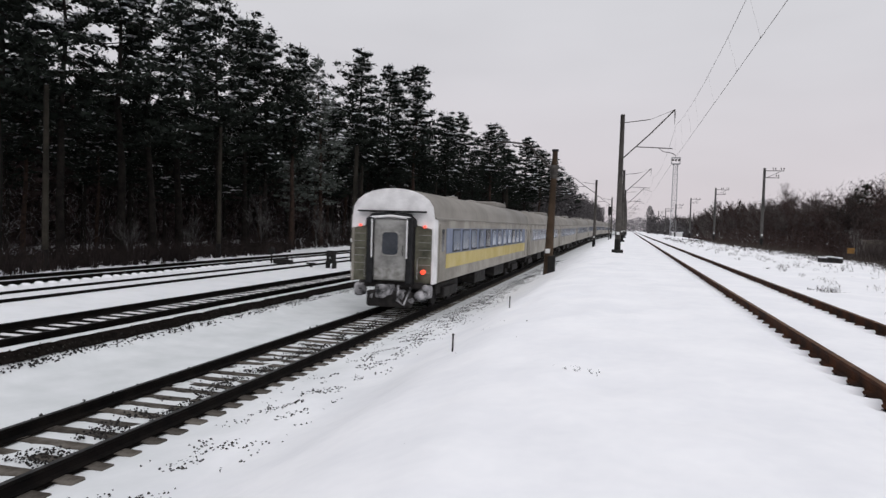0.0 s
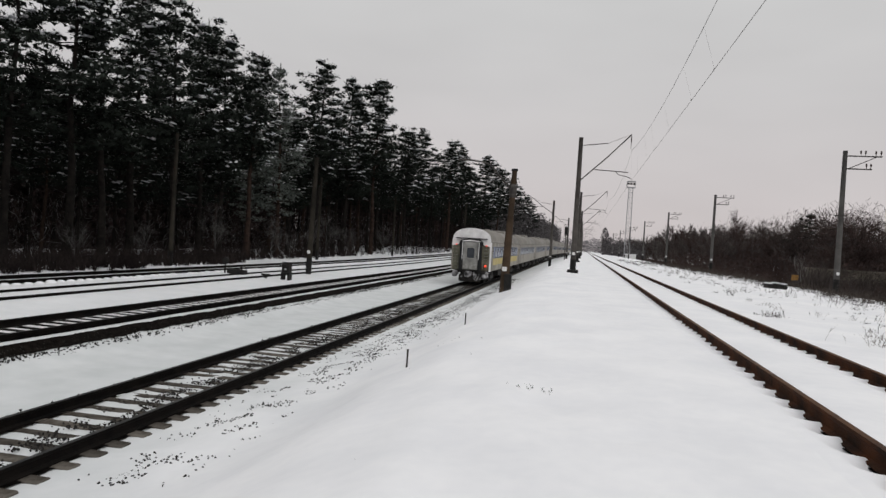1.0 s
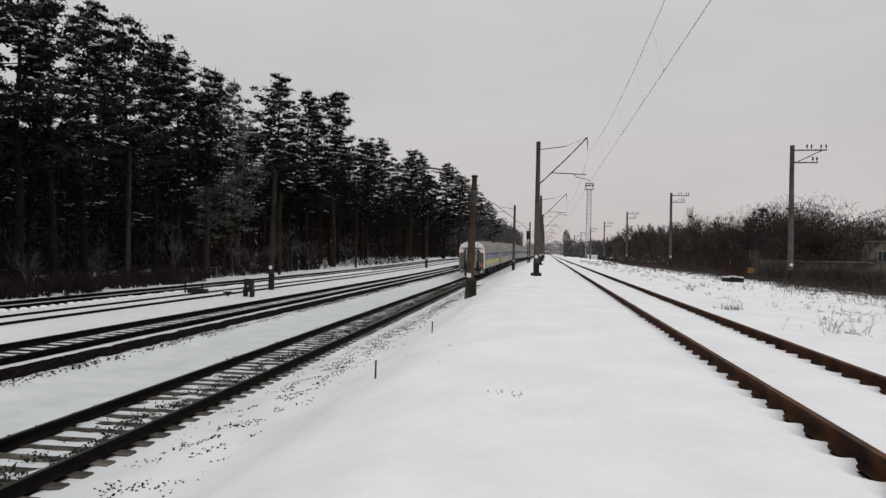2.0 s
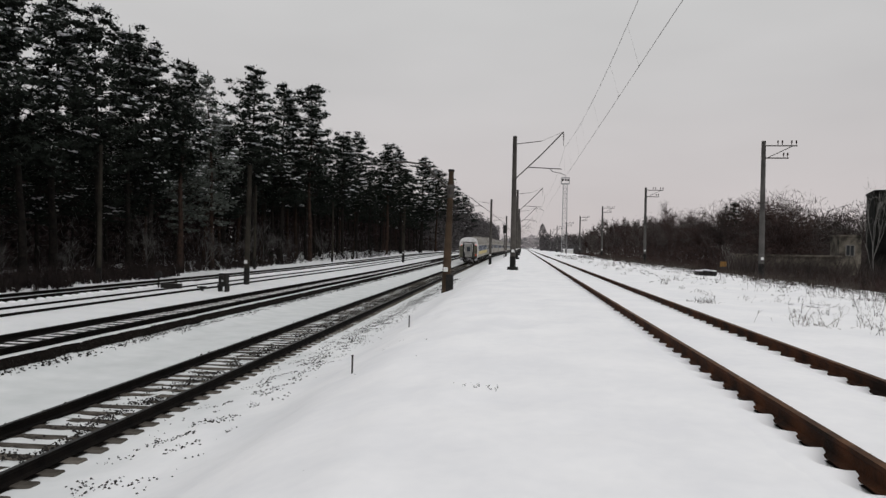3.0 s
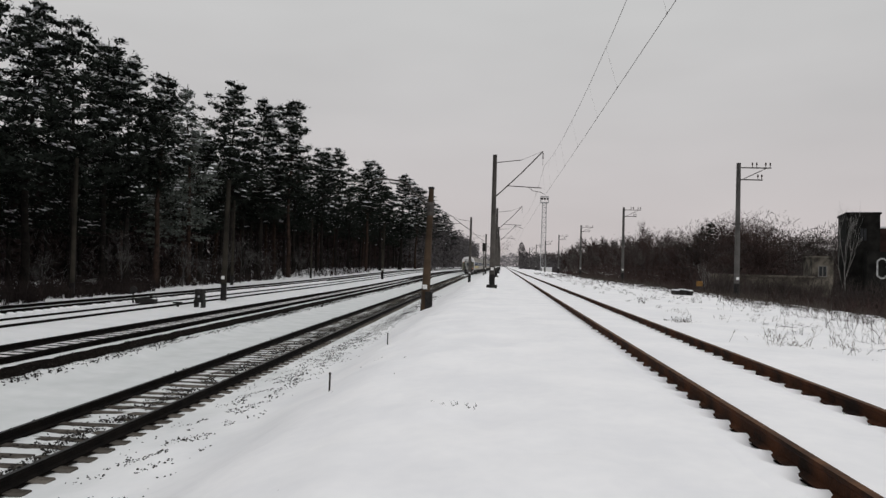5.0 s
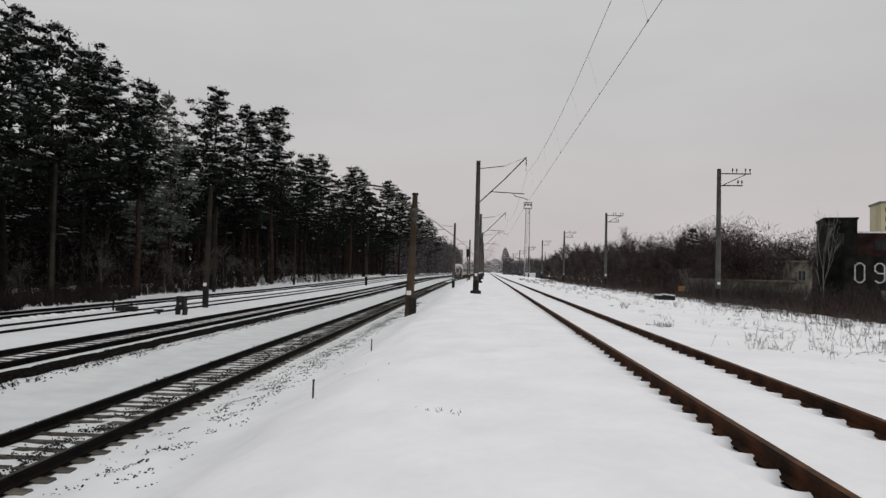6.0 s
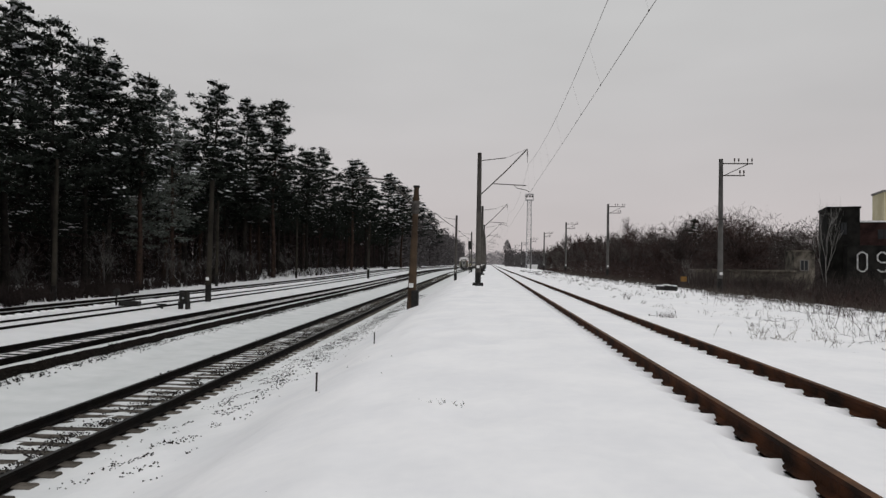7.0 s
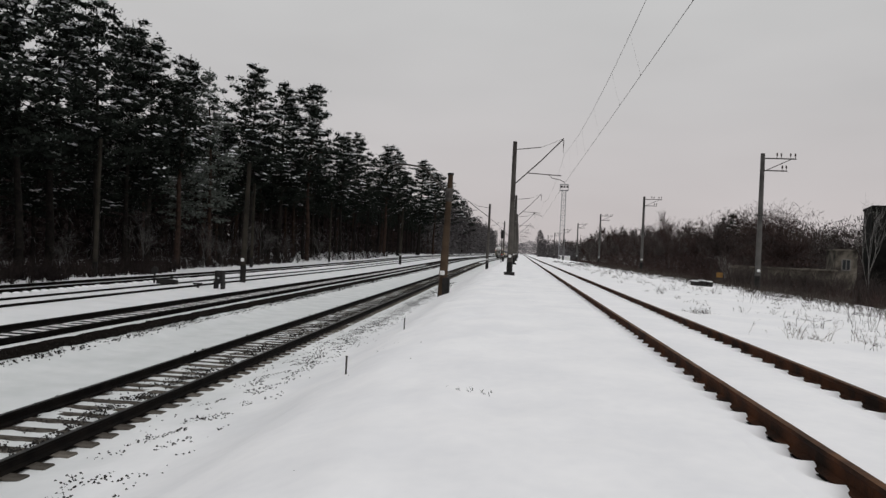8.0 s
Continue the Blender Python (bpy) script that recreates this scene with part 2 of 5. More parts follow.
# ---- the ground: one snow sheet with the embankments pressed into it ----
PROFILE_LEFT = [(-400, 1.5), (-60, -0.8), (-25, -0.95), (-22.4, -0.94), (-19.4, -0.96), (-19, -0.98), (-16, -1.0), (-15.2, -1.08), (-13.6, -1.11), (-13.2, -1.16), (-11.8, -1.16), (-11.6, -1.10), (-11.12, -1.10), (-10.88, -1.32), (-10.2, -1.50), (-9.0, -1.53), (-8.4, -1.53), (-8.0, -1.565), (-7.75, -1.545), (-7.1, -1.54), (-6.55, -1.545),
                (-6.25, -1.565), (-5.75, -1.55), (-5.2, -1.47), (-4.4, -1.36), (-3.7, -1.2), (-2.9, -0.75), (-2.2, -0.33), (-1.2, -0.04), (0, 0)]
PROFILE_RIGHT = [(0, 0), (1.6, 0.03), (2.2, 0.025), (2.32, -0.06), (2.58, -0.06), (2.66, 0.03), (3.3, 0.04), (3.79, 0.025), (3.91, -0.06), (4.17, -0.06), (4.25, 0.03), (5.2, 0.02), (8, -0.02), (13, -0.08), (16.5, -0.18), (19, -1.2), (23, -2.2), (40, -2.6), (70, -2.2), (400, -1)]


def profile(table, x):
    for (x0, z0), (x1, z1) in zip(table, table[1:]):
        if x <= x1:
            return z0 + (z1 - z0) * max(0.0, (x - x0) / (x1 - x0))
    return table[-1][1]


def ground(x, y):
    u = x + 0.0201 * min(max(y, 0), 700) - bend(min(y, 700))
    zl = profile(PROFILE_LEFT, u) if u < -4.9 else sum(profile(PROFILE_LEFT, u + k) for k in (-0.7, -0.45, -0.2, 0.0, 0.2, 0.45, 0.7)) / 7
    blend = smooth(-1.0, -6, u)
    zl += rise(y) * blend
    z = profile(PROFILE_RIGHT, x) if x > 0 else zl
    far = smooth(500, 1500, y)
    return z * (1 - far) - 0.2 * far


def bumps(x, y):
    u = x + 0.0201 * y - bend(y)
    n = 0.05 * noise.noise((x * 0.55, y * 0.28, 0)) + 0.02 * noise.noise((x * 1.9, y * 1.6, 4)) + 0.006 * noise.noise((x * 6, y * 6, 9))
    quiet = 1.0
    for c, w in ((-7.1, 1.5), (-12.5, 1.6), (3.27, 1.1), (-17.3, 1.2), (-20.7, 1.2)):
        quiet *= smooth(w - 0.25, w + 0.5, abs((u if c < 0 else x) - c)) * 0.9 + 0.1
    if -7.8 < u < -5.4:
        return 0.028 * noise.noise((x * 2.2, y * 1.1, 61)) + 0.022 * noise.noise((x * 5, y * 4, 63))
    if -5 < u < -1:
        n += 0.06 * abs(noise.noise((x * 0.9 + y * 0.12, y * 0.22, 21)))
    if -1.5 < x < 1.6:
        n += 0.035 * noise.noise((x * 2.2, y * 0.3, 41)) + 0.02 * noise.noise((x * 3.5, y * 2.5, 43))
    if -3.5 < x < 1:
        n += 0.07 * noise.noise((x * 1.3, y * 0.6, 71)) * smooth(7, 14, y) + 0.03 * noise.noise((x * 2.6 + y * 0.8, y * 1.4, 75))
    if x > 5.5:
        n += 0.05 * noise.noise((x * 1.1, y * 0.9, 31))
    return n * quiet


def make_ground():
    xs = [-2500, -1200, -600, -300, -150, -90, -60, -45, -36, -30, -27]
    x = -25.0
    while x < 18:
        xs.append(x)
        x += 0.22 if -12.5 < x < 6 else 0.45
    xs += [2.14, 2.2, 2.26, 2.32, 2.58, 2.66, 3.73, 3.79, 3.85, 3.91, 4.17, 4.25, -10.88, -11.12, -11.6, -11.8, -13.2, -8.0, -8.4, -6.25, -5.95]
    xs.sort()
    xs = [a for a, b in zip(xs, xs[1:]) if b - a > 0.015] + [xs[-1]]
    xs += [18.5, 20, 21.5, 23, 26, 30, 36, 45, 60, 90, 150, 300, 600, 1200, 2500]
    ys, y, d = [-300, -120, -50, -20, -8, -3, 0], 1.0, 0.22
    while y < 4500:
        ys.append(y)
        y += d
        d = 0.22 if y < 16 else d * 1.035
    V = [(xx, yy, ground(xx, yy) + (bumps(xx, yy) if -30 < xx < 20 and yy < 200 else 0)) for yy in ys for xx in xs]
    w = len(xs)
    F = [(j * w + i, j * w + i + 1, (j + 1) * w + i + 1, (j + 1) * w + i) for j in range(len(ys) - 1) for i in range(w - 1)]
    tagged(new("ground", mesh_of("ground", V, F, GROUND_SNOW, True)), "wide uneven snow-covered ground along the railway", "snow ground", kind="structure")


make_ground()


# ---- the tracks ----
HEAD = [(-0.036, 0), (0.036, 0), (0.0365, -0.035), (0.012, -0.055), (0.010, -0.145), (0.074, -0.165), (0.075, -0.18), (-0.075, -0.18), (-0.074, -0.165), (-0.010, -0.145), (-0.012, -0.055), (-0.0365, -0.035)]


def rail(parent, x, z, place, y0, y1, body, top, scale=1.0):
    ys, y = [], y0
    while y < y1:
        ys.append(y)
        y += 6 if y < 200 else 25
    ys.append(y1)
    V, F, k = [], [], len(HEAD)
    for yy in ys:
        for px, pz in HEAD:
            V.append(place(x + px * scale, yy, z + pz))
    mats = []
    for j in range(len(ys) - 1):
        for i in range(k):
            F.append((j * k + i, (j + 1) * k + i, (j + 1) * k + (i + 1) % k, j * k + (i + 1) % k))
            mats.append(1 if i == 0 else 0)
    me = mesh_of("rail", V, F, [body, top])
    me.polygons.foreach_set("material_index", mats)
    return child("rail", me, parent)


def straight(x, y, z=0.0):
    return Vector((x, y, z))


def sleeper_mesh(length, width, height, material):
    bm = bmesh.new()
    box(bm, -length / 2, length / 2, -width / 2, width / 2, -height, 0)
    for v in bm.verts:
        if v.co.z > -0.01:
            v.co.y *= 0.72
            v.co.x *= 0.985
        if abs(v.co.x) < length * 0.2:
            v.co.z -= 0.03
    bmesh.ops.bevel(bm, geom=list(bm.edges), offset=0.012, segments=1, affect="EDGES")
    me = bpy.data.meshes.new("sleeper")
    bm.to_mesh(me)
    bm.free()
    me.materials.append(material)
    return me


def track(label, centre, z, place, y0, y1, body, top, gauge=1.59):
    t = thing("railway_track", Matrix(), label, "railway track", "railway tracks", "structure")
    for s in (-1, 1):
        rail(t, centre + s * gauge / 2, z, place, y0, y1, body, top)
    return t


TRACK_MAIN = track("dark steel main-line railway track on concrete sleepers with patchy snow", -7.10, -1.35, left, -20, 900, RAIL_DARK, RAIL_TOP)
TRACK_SECOND = track("dark steel railway track on a raised ballast bed edged with snow", -12.5, -0.96, left, -20, 900, RAIL_DARK, RAIL_TOP)
track("snow-buried railway siding with thin dark rails showing", -17.35, -0.90, left, -20, 600, RAIL_DARK, RAIL_DARK)
track("snow-buried railway siding beside the forest edge", -20.75, -0.80, left, -20, 600, RAIL_DARK, RAIL_DARK)
track("rusty brown railway track half buried in clean snow", 3.305, 0.155, straight, -20, 1100, RUST, RUST_TOP, 1.65)


# ---- the pine forest ----
def pine_meshes(seed, height, limbs, needles, bark, frost=1.0, low=0.42, spread=3.6, tufts=22, blades=9):
    """Trunk with limbs, flat drooping plates of needle tufts, and snow lying along them."""
    r = random.Random(seed)
    TV, TF = [], []
    lean = Vector((r.uniform(-0.7, 0.7), r.uniform(-0.7, 0.7), 0))
    wob = [Vector((r.uniform(-0.2, 0.2), r.uniform(-0.2, 0.2), 0)) for _ in range(9)]

    def axis(f):
        k = min(7.999, f * 8)
        i = int(k)
        return lean * f * f + wob[i].lerp(wob[i + 1], k - i) * min(1, f * 4) + Vector((0, 0, f * height))
    base = 0.0115 * height + r.uniform(0.0, 0.07)
    tube_data(TV, TF, [axis(i / 10) - Vector((0, 0, 0.3 if i == 0 else 0)) for i in range(11)], [base * (1.25 if i == 0 else 1.0) * (1 - 0.9 * i / 10) for i in range(11)], 8)
    CV, CF, CM, SV, SF = [], [], [], [], []

    def blade(o, u, w, k):
        n0 = len(CV)
        side = u.cross(Vector((r.gauss(0, 1), r.gauss(0, 1), r.gauss(0, 1)))).normalized() * w
        CV.extend([o - side, o + side, o + u])
        CF.append((n0, n0 + 1, n0 + 2))
        CM.append(k)

    def tuft(c, out, size, g):
        shade = r.random()
        # greyer towards the top: frost, plus light through the needles put into colour
        k = 2 if shade < (0.01 + 0.26 * g) * frost else 1 if shade < 0.14 + 0.75 * g * frost else 0
        for b in range(blades):
            u = (out * 0.7 + Vector((r.gauss(0, 0.7), r.gauss(0, 0.7), 0.35 + r.gauss(0, 0.45)))).normalized() * size * r.uniform(0.6, 1.2)
            blade(c - u * 0.15, u, size * r.uniform(0.09, 0.17), k if r.random() < 0.8 else 0)

    def pad(c, along, k):
        """One drift of snow on a branch: a low ragged hump drawn out along it."""
        n0 = len(SV)
        side = Vector((-along.y, along.x, 0)).normalized()
        t = r.uniform(0, 6.28)
        for q in range(6):
            a = t + q * 1.0472
            SV.append(c + along * math.cos(a) * k * r.uniform(0.7, 1.2) + side * math.sin(a) * k * r.uniform(0.25, 0.55) + Vector((0, 0, r.uniform(-0.07, 0.0))))
        SV.append(c + Vector((0, 0, r.uniform(0.04, 0.09))))
        SF.extend((n0 + q, n0 + (q + 1) % 6, n0 + 6) for q in range(6))
    heavy = r.uniform(0, 6.28)  # the side on which the crown is fuller
    for i in range(limbs):
        f = low + (0.97 - low) * ((i + r.random()) / limbs) ** 0.9
        g = (f - low) / (1 - low)
        a = i * 2.39996 + r.uniform(-0.6, 0.6)
        prof = 0.62 + 1.25 * g if g < 0.3 else 0.09 + 0.91 * ((1 - g) / 0.7) ** 0.9
        reach = spread * prof * r.choice((0.5, 0.75, 0.95, 1.1)) * r.uniform(0.85, 1.1) * (1 + 0.2 * math.cos(a - heavy))
        out = Vector((math.cos(a), math.sin(a), 0))
        side = Vector((-out.y, out.x, 0))
        lift = r.uniform(-0.25, 0.3) + 0.9 * g * g
        p0 = axis(f)
        pts = [p0 + out * reach * q + Vector((0, 0, reach * (lift * q + 0.18 * q * q - 0.14 * math.sin(q * 3.1)))) for q in (0, 0.35, 0.7, 1.0)]
        tube_data(TV, TF, pts, [0.06 * (1.15 - g), 0.042, 0.026, 0.010], 3)

        def at(q):
            k = min(2.999, max(0.0, (q / 0.35) if q < 0.7 else 2 + (q - 0.7) / 0.3))
            return pts[int(k)].lerp(pts[int(k) + 1], k - int(k))
        n = max(2, int(1.5 + 1.35 * reach))
        snowy = r.random() < frost * (0.03 + 0.85 * g)
        for j in range(n):  # foliage stands in separate clumps along the limb
            q = 0.3 + 0.7 * (j + r.uniform(0.2, 0.9)) / n
            off = r.gauss(0, 0.16) * reach * (1.15 - 0.5 * q)
            c = at(min(q, 1.0)) + side * off + Vector((0, 0, r.gauss(0.05, 0.28)))
            wide = r.uniform(0.26, 0.46) * (1.1 - 0.35 * g)
            d = (out + side * (0.7 if off > 0 else -0.7)).normalized()
            for q2 in range(tufts):
                o = c + out * r.gauss(0, wide) + side * r.gauss(0, wide) + Vector((0, 0, r.gauss(0, wide * 0.5)))
                tuft(o, (d * 0.6 + (o - c) / wide * 0.5).normalized(), r.uniform(0.17, 0.30) * (1.1 - 0.2 * g), g)
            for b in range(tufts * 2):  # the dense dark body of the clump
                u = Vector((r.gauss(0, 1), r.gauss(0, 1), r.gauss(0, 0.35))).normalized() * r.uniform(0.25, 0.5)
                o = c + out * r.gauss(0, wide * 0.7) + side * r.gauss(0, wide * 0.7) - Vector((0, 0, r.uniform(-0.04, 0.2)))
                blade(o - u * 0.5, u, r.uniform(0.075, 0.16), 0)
            if snowy:
                for b in range(r.randint(2, 6)):
                    pad(c + out * r.gauss(0, wide * 0.6) + side * r.gauss(0, wide * 0.6) + Vector((0, 0, wide * r.uniform(0.3, 0.6))), (out * 0.8 + side * r.uniform(-0.6, 0.6) + Vector((0, 0, lift * 0.5 - 0.15))), r.uniform(0.12, 0.44) * (1.1 - 0.3 * g))
    for k in range(16):
        f = 0.88 + 0.135 * k / 16
        tuft(axis(f) + Vector((r.gauss(0, 0.11), r.gauss(0, 0.11), 0)) * (1.2 - k / 16), Vector((r.gauss(0, 0.4), r.gauss(0, 0.4), 1)).normalized(), 0.33 - 0.007 * k, 0.9)
    for k in range(r.randint(8, 15)):  # dead branches below the crown
        f, a = r.uniform(0.10, low + 0.05), r.uniform(0, 6.28)
        p = axis(f)
        l = r.uniform(0.5, 2.2)
        q = p + Vector((math.cos(a), math.sin(a), r.uniform(-0.25, 0.15))) * l
        tube_data(TV, TF, [p, p.lerp(q, 0.5) + Vector((0, 0, 0.06)), q], [0.035, 0.02, 0.006], 3)
        for b in range(3):
            o = p.lerp(q, r.uniform(0.4, 0.95))
            tube_data(TV, TF, [o, o + Vector((r.gauss(0, 0.3), r.gauss(0, 0.3), r.uniform(-0.3, 0.25)))], [0.012, 0.004], 3)
    crown = mesh_of("crown", CV, CF, [needles, NEEDLES_GREY, NEEDLES_FROST])
    crown.polygons.foreach_set("material_index", CM)
    return mesh_of("trunk", TV, TF, bark, True), crown, mesh_of("snow_cover", SV, SF, TREE_SNOW)


def plant(meshes, name, m, label, category, group, names=("trunk", "crown", "snow_cover")):
    t = thing(name, m, label, category, group)
    for n, me in zip(names, meshes):
        if len(me.polygons):
            c = child(n, me, t)
            if n != "trunk":
                tagged(c, kind="stuff")
    return t


def forest():
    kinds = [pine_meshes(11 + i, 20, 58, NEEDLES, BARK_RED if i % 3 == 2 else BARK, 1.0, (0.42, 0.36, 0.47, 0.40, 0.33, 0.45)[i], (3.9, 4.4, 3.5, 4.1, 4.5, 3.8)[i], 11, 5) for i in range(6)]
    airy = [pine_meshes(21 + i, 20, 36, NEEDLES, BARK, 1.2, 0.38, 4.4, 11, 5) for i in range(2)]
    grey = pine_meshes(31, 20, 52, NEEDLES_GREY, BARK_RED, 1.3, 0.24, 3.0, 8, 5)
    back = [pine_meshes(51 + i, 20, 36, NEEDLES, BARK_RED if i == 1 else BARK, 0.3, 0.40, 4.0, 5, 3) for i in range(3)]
    r = random.Random(5)
    edge = [(-27.5, 23.9, 17.5), (-27.6, 27.6, 17.8), (-28.2, 32.4, 18.3), (-27.7, 34.4, 18.0), (-29.8, 39.7, 19.1), (-28.3, 42.1, 18.6), (-30.0, 48.2, 19.1), (-29.0, 49.7, 18.2), (-28.0, 52.2, 17.7),
            (-28.9, 69.0, 21.7), (-31.7, 85.0, 23.3), (-28.8, 88.6, 24.4), (-28.5, 104, 20.2), (-29.5, 117, 21.9), (-27.8, 135, 23.0), (-27.0, 147, 23.2), (-26.5, 172, 24.8), (-27.2, 208, 26.2), (-27, 246, 26.8), (-28, 320, 26.5)]
    for i, (x, y, h) in enumerate(edge):
        s = h / 20.3
        w = s * (1 + 0.3 * smooth(80, 200, y))
        m = pose(x, y, ground(x, y) - 0.1, 0, 0, r.uniform(0, 360)) @ Matrix.Diagonal((w * r.uniform(0.95, 1.1), w * r.uniform(0.95, 1.1), s, 1))
        plant(airy[i % 2] if i in (1, 2, 3, 5) else kinds[i % 6], "pine_tree", m, "tall pine with open snow-dusted crown at the forest edge" if i in (1, 2, 3, 5) else "tall dark pine with snow-dusted crown at the forest edge", "pine tree", "forest pines")
    for x, y, h in ((-29.3, 60.8, 18.9), (-30.8, 58.0, 15.5)):
        plant(grey, "pine_tree", pose(x, y, ground(x, y) - 0.1) @ Matrix.Scale(h / 20.3, 4), "grey frosted pine with sparse crown between darker pines", "pine tree", "forest pines")
    y = 14.0
    while y < 430:
        for row in range(6):
            x = -30.5 - row * 4.2 + r.uniform(-1.6, 1.6) - 0.0201 * min(y, 200) + 0.02 * max(0, y - 150) * 0.3
            yy = y + r.uniform(-2, 2)
            if abs(yy - 62) < 5 and x > -35 or row == 0 and abs(yy - 78) < 6:
                continue
            h = r.uniform(9.5, 13.0) + smooth(45, 90, yy) * 6.5
            s = h / 20.3
            meshes = r.choice(kinds) if row < 1 and yy < 70 else r.choice(back)
            m = pose(x, yy, ground(x, yy) - 0.1, 0, 0, r.uniform(0, 360)) @ Matrix.Diagonal((s * 1.1, s * 1.1, s, 1))
            plant(meshes, "pine_tree", m, "dark pine standing inside the snowy forest", "pine tree", "forest pines")
        y += 4.6 if y < 110 else 8.5 if y < 200 else 15


def brush(name, label, category, material, count, where, size, rng, blades=9, snow=None, width=0.02, patchy=0.0, forks=2):
    """Bare stems fanning up from the ground, joined."""
    r = random.Random(rng)
    V, F, mi = [], [], []
    for _ in range(count):
        x, y = where(r)
        if patchy and noise.noise((x * 0.35, y * 0.22, 51)) < patchy * r.uniform(-1, 1):
            continue
        z = ground(x, y) - 0.03
        h = size(r) * (1 + 0.9 * max(0, noise.noise((x * 0.8, y * 0.5, 57))) if patchy else 1)
        for b in range(blades):
            a, l = r.uniform(0, 6.28), h * r.uniform(0.5, 1.1)
            tip = Vector((x + math.cos(a) * l * r.uniform(0.1, 0.75), y + math.sin(a) * l * r.uniform(0.1, 0.75), z + l))
            o = Vector((x + r.uniform(-0.2, 0.2) * h, y + r.uniform(-0.2, 0.2) * h, z))
            mid = o.lerp(tip, 0.5) + Vector((0, 0, l * 0.12))
            w = Vector((r.uniform(-1, 1), r.uniform(-1, 1), 0.3)).normalized() * width * r.uniform(0.6, 1.5)
            n0 = len(V)
            V += [o - w, o + w, mid + w * 0.7, mid - w * 0.7, tip]
            F += [(n0, n0 + 1, n0 + 2, n0 + 3), (n0 + 3, n0 + 2, n0 + 4)]
            k = 1 if snow and r.random() < 0.3 else 0
            mi += [k, k]
            for q in range(forks):
                s0 = o.lerp(tip, r.uniform(0.35, 0.9))
                s1 = s0 + Vector((r.uniform(-1, 1), r.uniform(-1, 1), r.uniform(0.1, 0.9))) * l * 0.28
                n0 = len(V)
                V += [s0 - w * 0.5, s0 + w * 0.5, s1]
                F.append((n0, n0 + 1, n0 + 2))
                mi.append(k)
    me = mesh_of(name, V, F, [material, snow] if snow else material)
    me.polygons.foreach_set("material_index", mi)
    return tagged(new(name, me), label, category, kind="stuff")


def undergrowth():
    brush("forest_undergrowth", "bare snowy saplings and scrub under the pines", "undergrowth", TWIG, 900,
          lambda r: (lambda y: (-25.2 - 0.0201 * min(y, 200) - abs(r.gauss(0, 5)), y))(15 + 300 * r.random() ** 1.7), lambda r: 0.2 + 1.3 * r.random() ** 2.4, 3, 6, SAPLING, 0.010, 0.0, 6)
    brush("forest_saplings", "tall thin leafless saplings between pine trunks", "saplings", TWIG, 420,
          lambda r: (lambda y: (-28 - abs(r.gauss(0, 9)), y))(15 + 260 * r.random() ** 1.5), lambda r: r.uniform(2, 5.5), 4, 8, None, 0.014)
    brush("forest_scrub", "low dark scrub and fallen branches on the forest floor", "scrub", TWIG, 900,
          lambda r: (lambda y: (-27.0 - 0.0201 * min(y, 200) - 22 * r.random() ** 1.4, y))(14 + 260 * r.random() ** 1.5), lambda r: r.uniform(0.25, 0.9), 6, 9, None, 0.02, 0.0, 4)
    brush("forest_scrub", "dense dark brushwood at the foot of the pines", "scrub", TWIG, 800,
          lambda r: (lambda y: (-26.0 - 0.0201 * y - 5.0 * r.random() ** 1.6, y))(14 + 66 * r.random()), lambda r: 0.3 + 1.1 * r.random() ** 1.5, 24, 10, None, 0.016, 0.0, 5)
    brush("forest_scrub", "dark bushes crowding the siding at the forest edge", "scrub", TWIG, 900,
          lambda r: (lambda y: (-22.9 - 0.045 * (y - 13) - 4.0 * r.random(), y))(13 + 34 * r.random() ** 1.2), lambda r: 0.35 + 0.9 * r.random() ** 1.4, 26, 12, None, 0.016, 0.0, 6)
    brush("snowy_brushwood", "snow-loaded brushwood heaped at the forest edge", "brushwood", TWIG, 130,
          lambda r: (lambda y: (-25.5 - abs(r.gauss(0, 2.2)), y))(r.uniform(96, 128)), lambda r: r.uniform(0.4, 1.3), 23, 9, TREE_SNOW, 0.03, 0.0, 5)
    young = [bare_tree_meshes(60 + i, 7, 9, SAPLING, 0.011) for i in range(3)]
    for k, (x, y, h) in enumerate(((-27.0, 55, 4.6), (-26.4, 57.5, 3.4), (-27.2, 46, 5.2), (-27.3, 38, 3.2), (-26.5, 31, 3.0), (-28.0, 66, 5.0), (-29.5, 74, 6.0), (-29.0, 80, 4.5), (-28.0, 92, 5.0))):
        plant(young[k % 3], "sapling", pose(x, y, ground(x, y) - 0.1, 0, 0, 67 * k) @ Matrix.Scale(h / 7, 4), "frost-covered leafless sapling standing under the pines", "sapling", "frosted saplings", ("trunk", "twig_crown"))
    distance()


def deep_woods(name, label, count, where, height, size, material, rng, thin=1.0):
    """The unlit depth of a wood: many small ragged leaf and branch scraps, joined."""
    r = random.Random(rng)
    V, F = [], []
    for _ in range(count):
        x, y = where(r)
        p = Vector((x, y, ground(x, y) + height(r, x, y)))
        u = Vector((r.gauss(0, 1), r.gauss(0, 1), r.gauss(0, 0.7) + (1.3 if thin < 1 else 0))).normalized() * size * r.uniform(0.5, 1.3)
        w = u.cross(Vector((r.gauss(0, 1), r.gauss(0, 1), r.gauss(0, 1)))).normalized() * size * r.uniform(0.2, 0.5) * thin
        n0 = len(V)
        V += [p - u, p + w, p + u, p - w]
        F += [(n0, n0 + 1, n0 + 2, n0 + 3)]
    tagged(new(name, mesh_of(name, V, F, material)), label, "woods", kind="stuff")


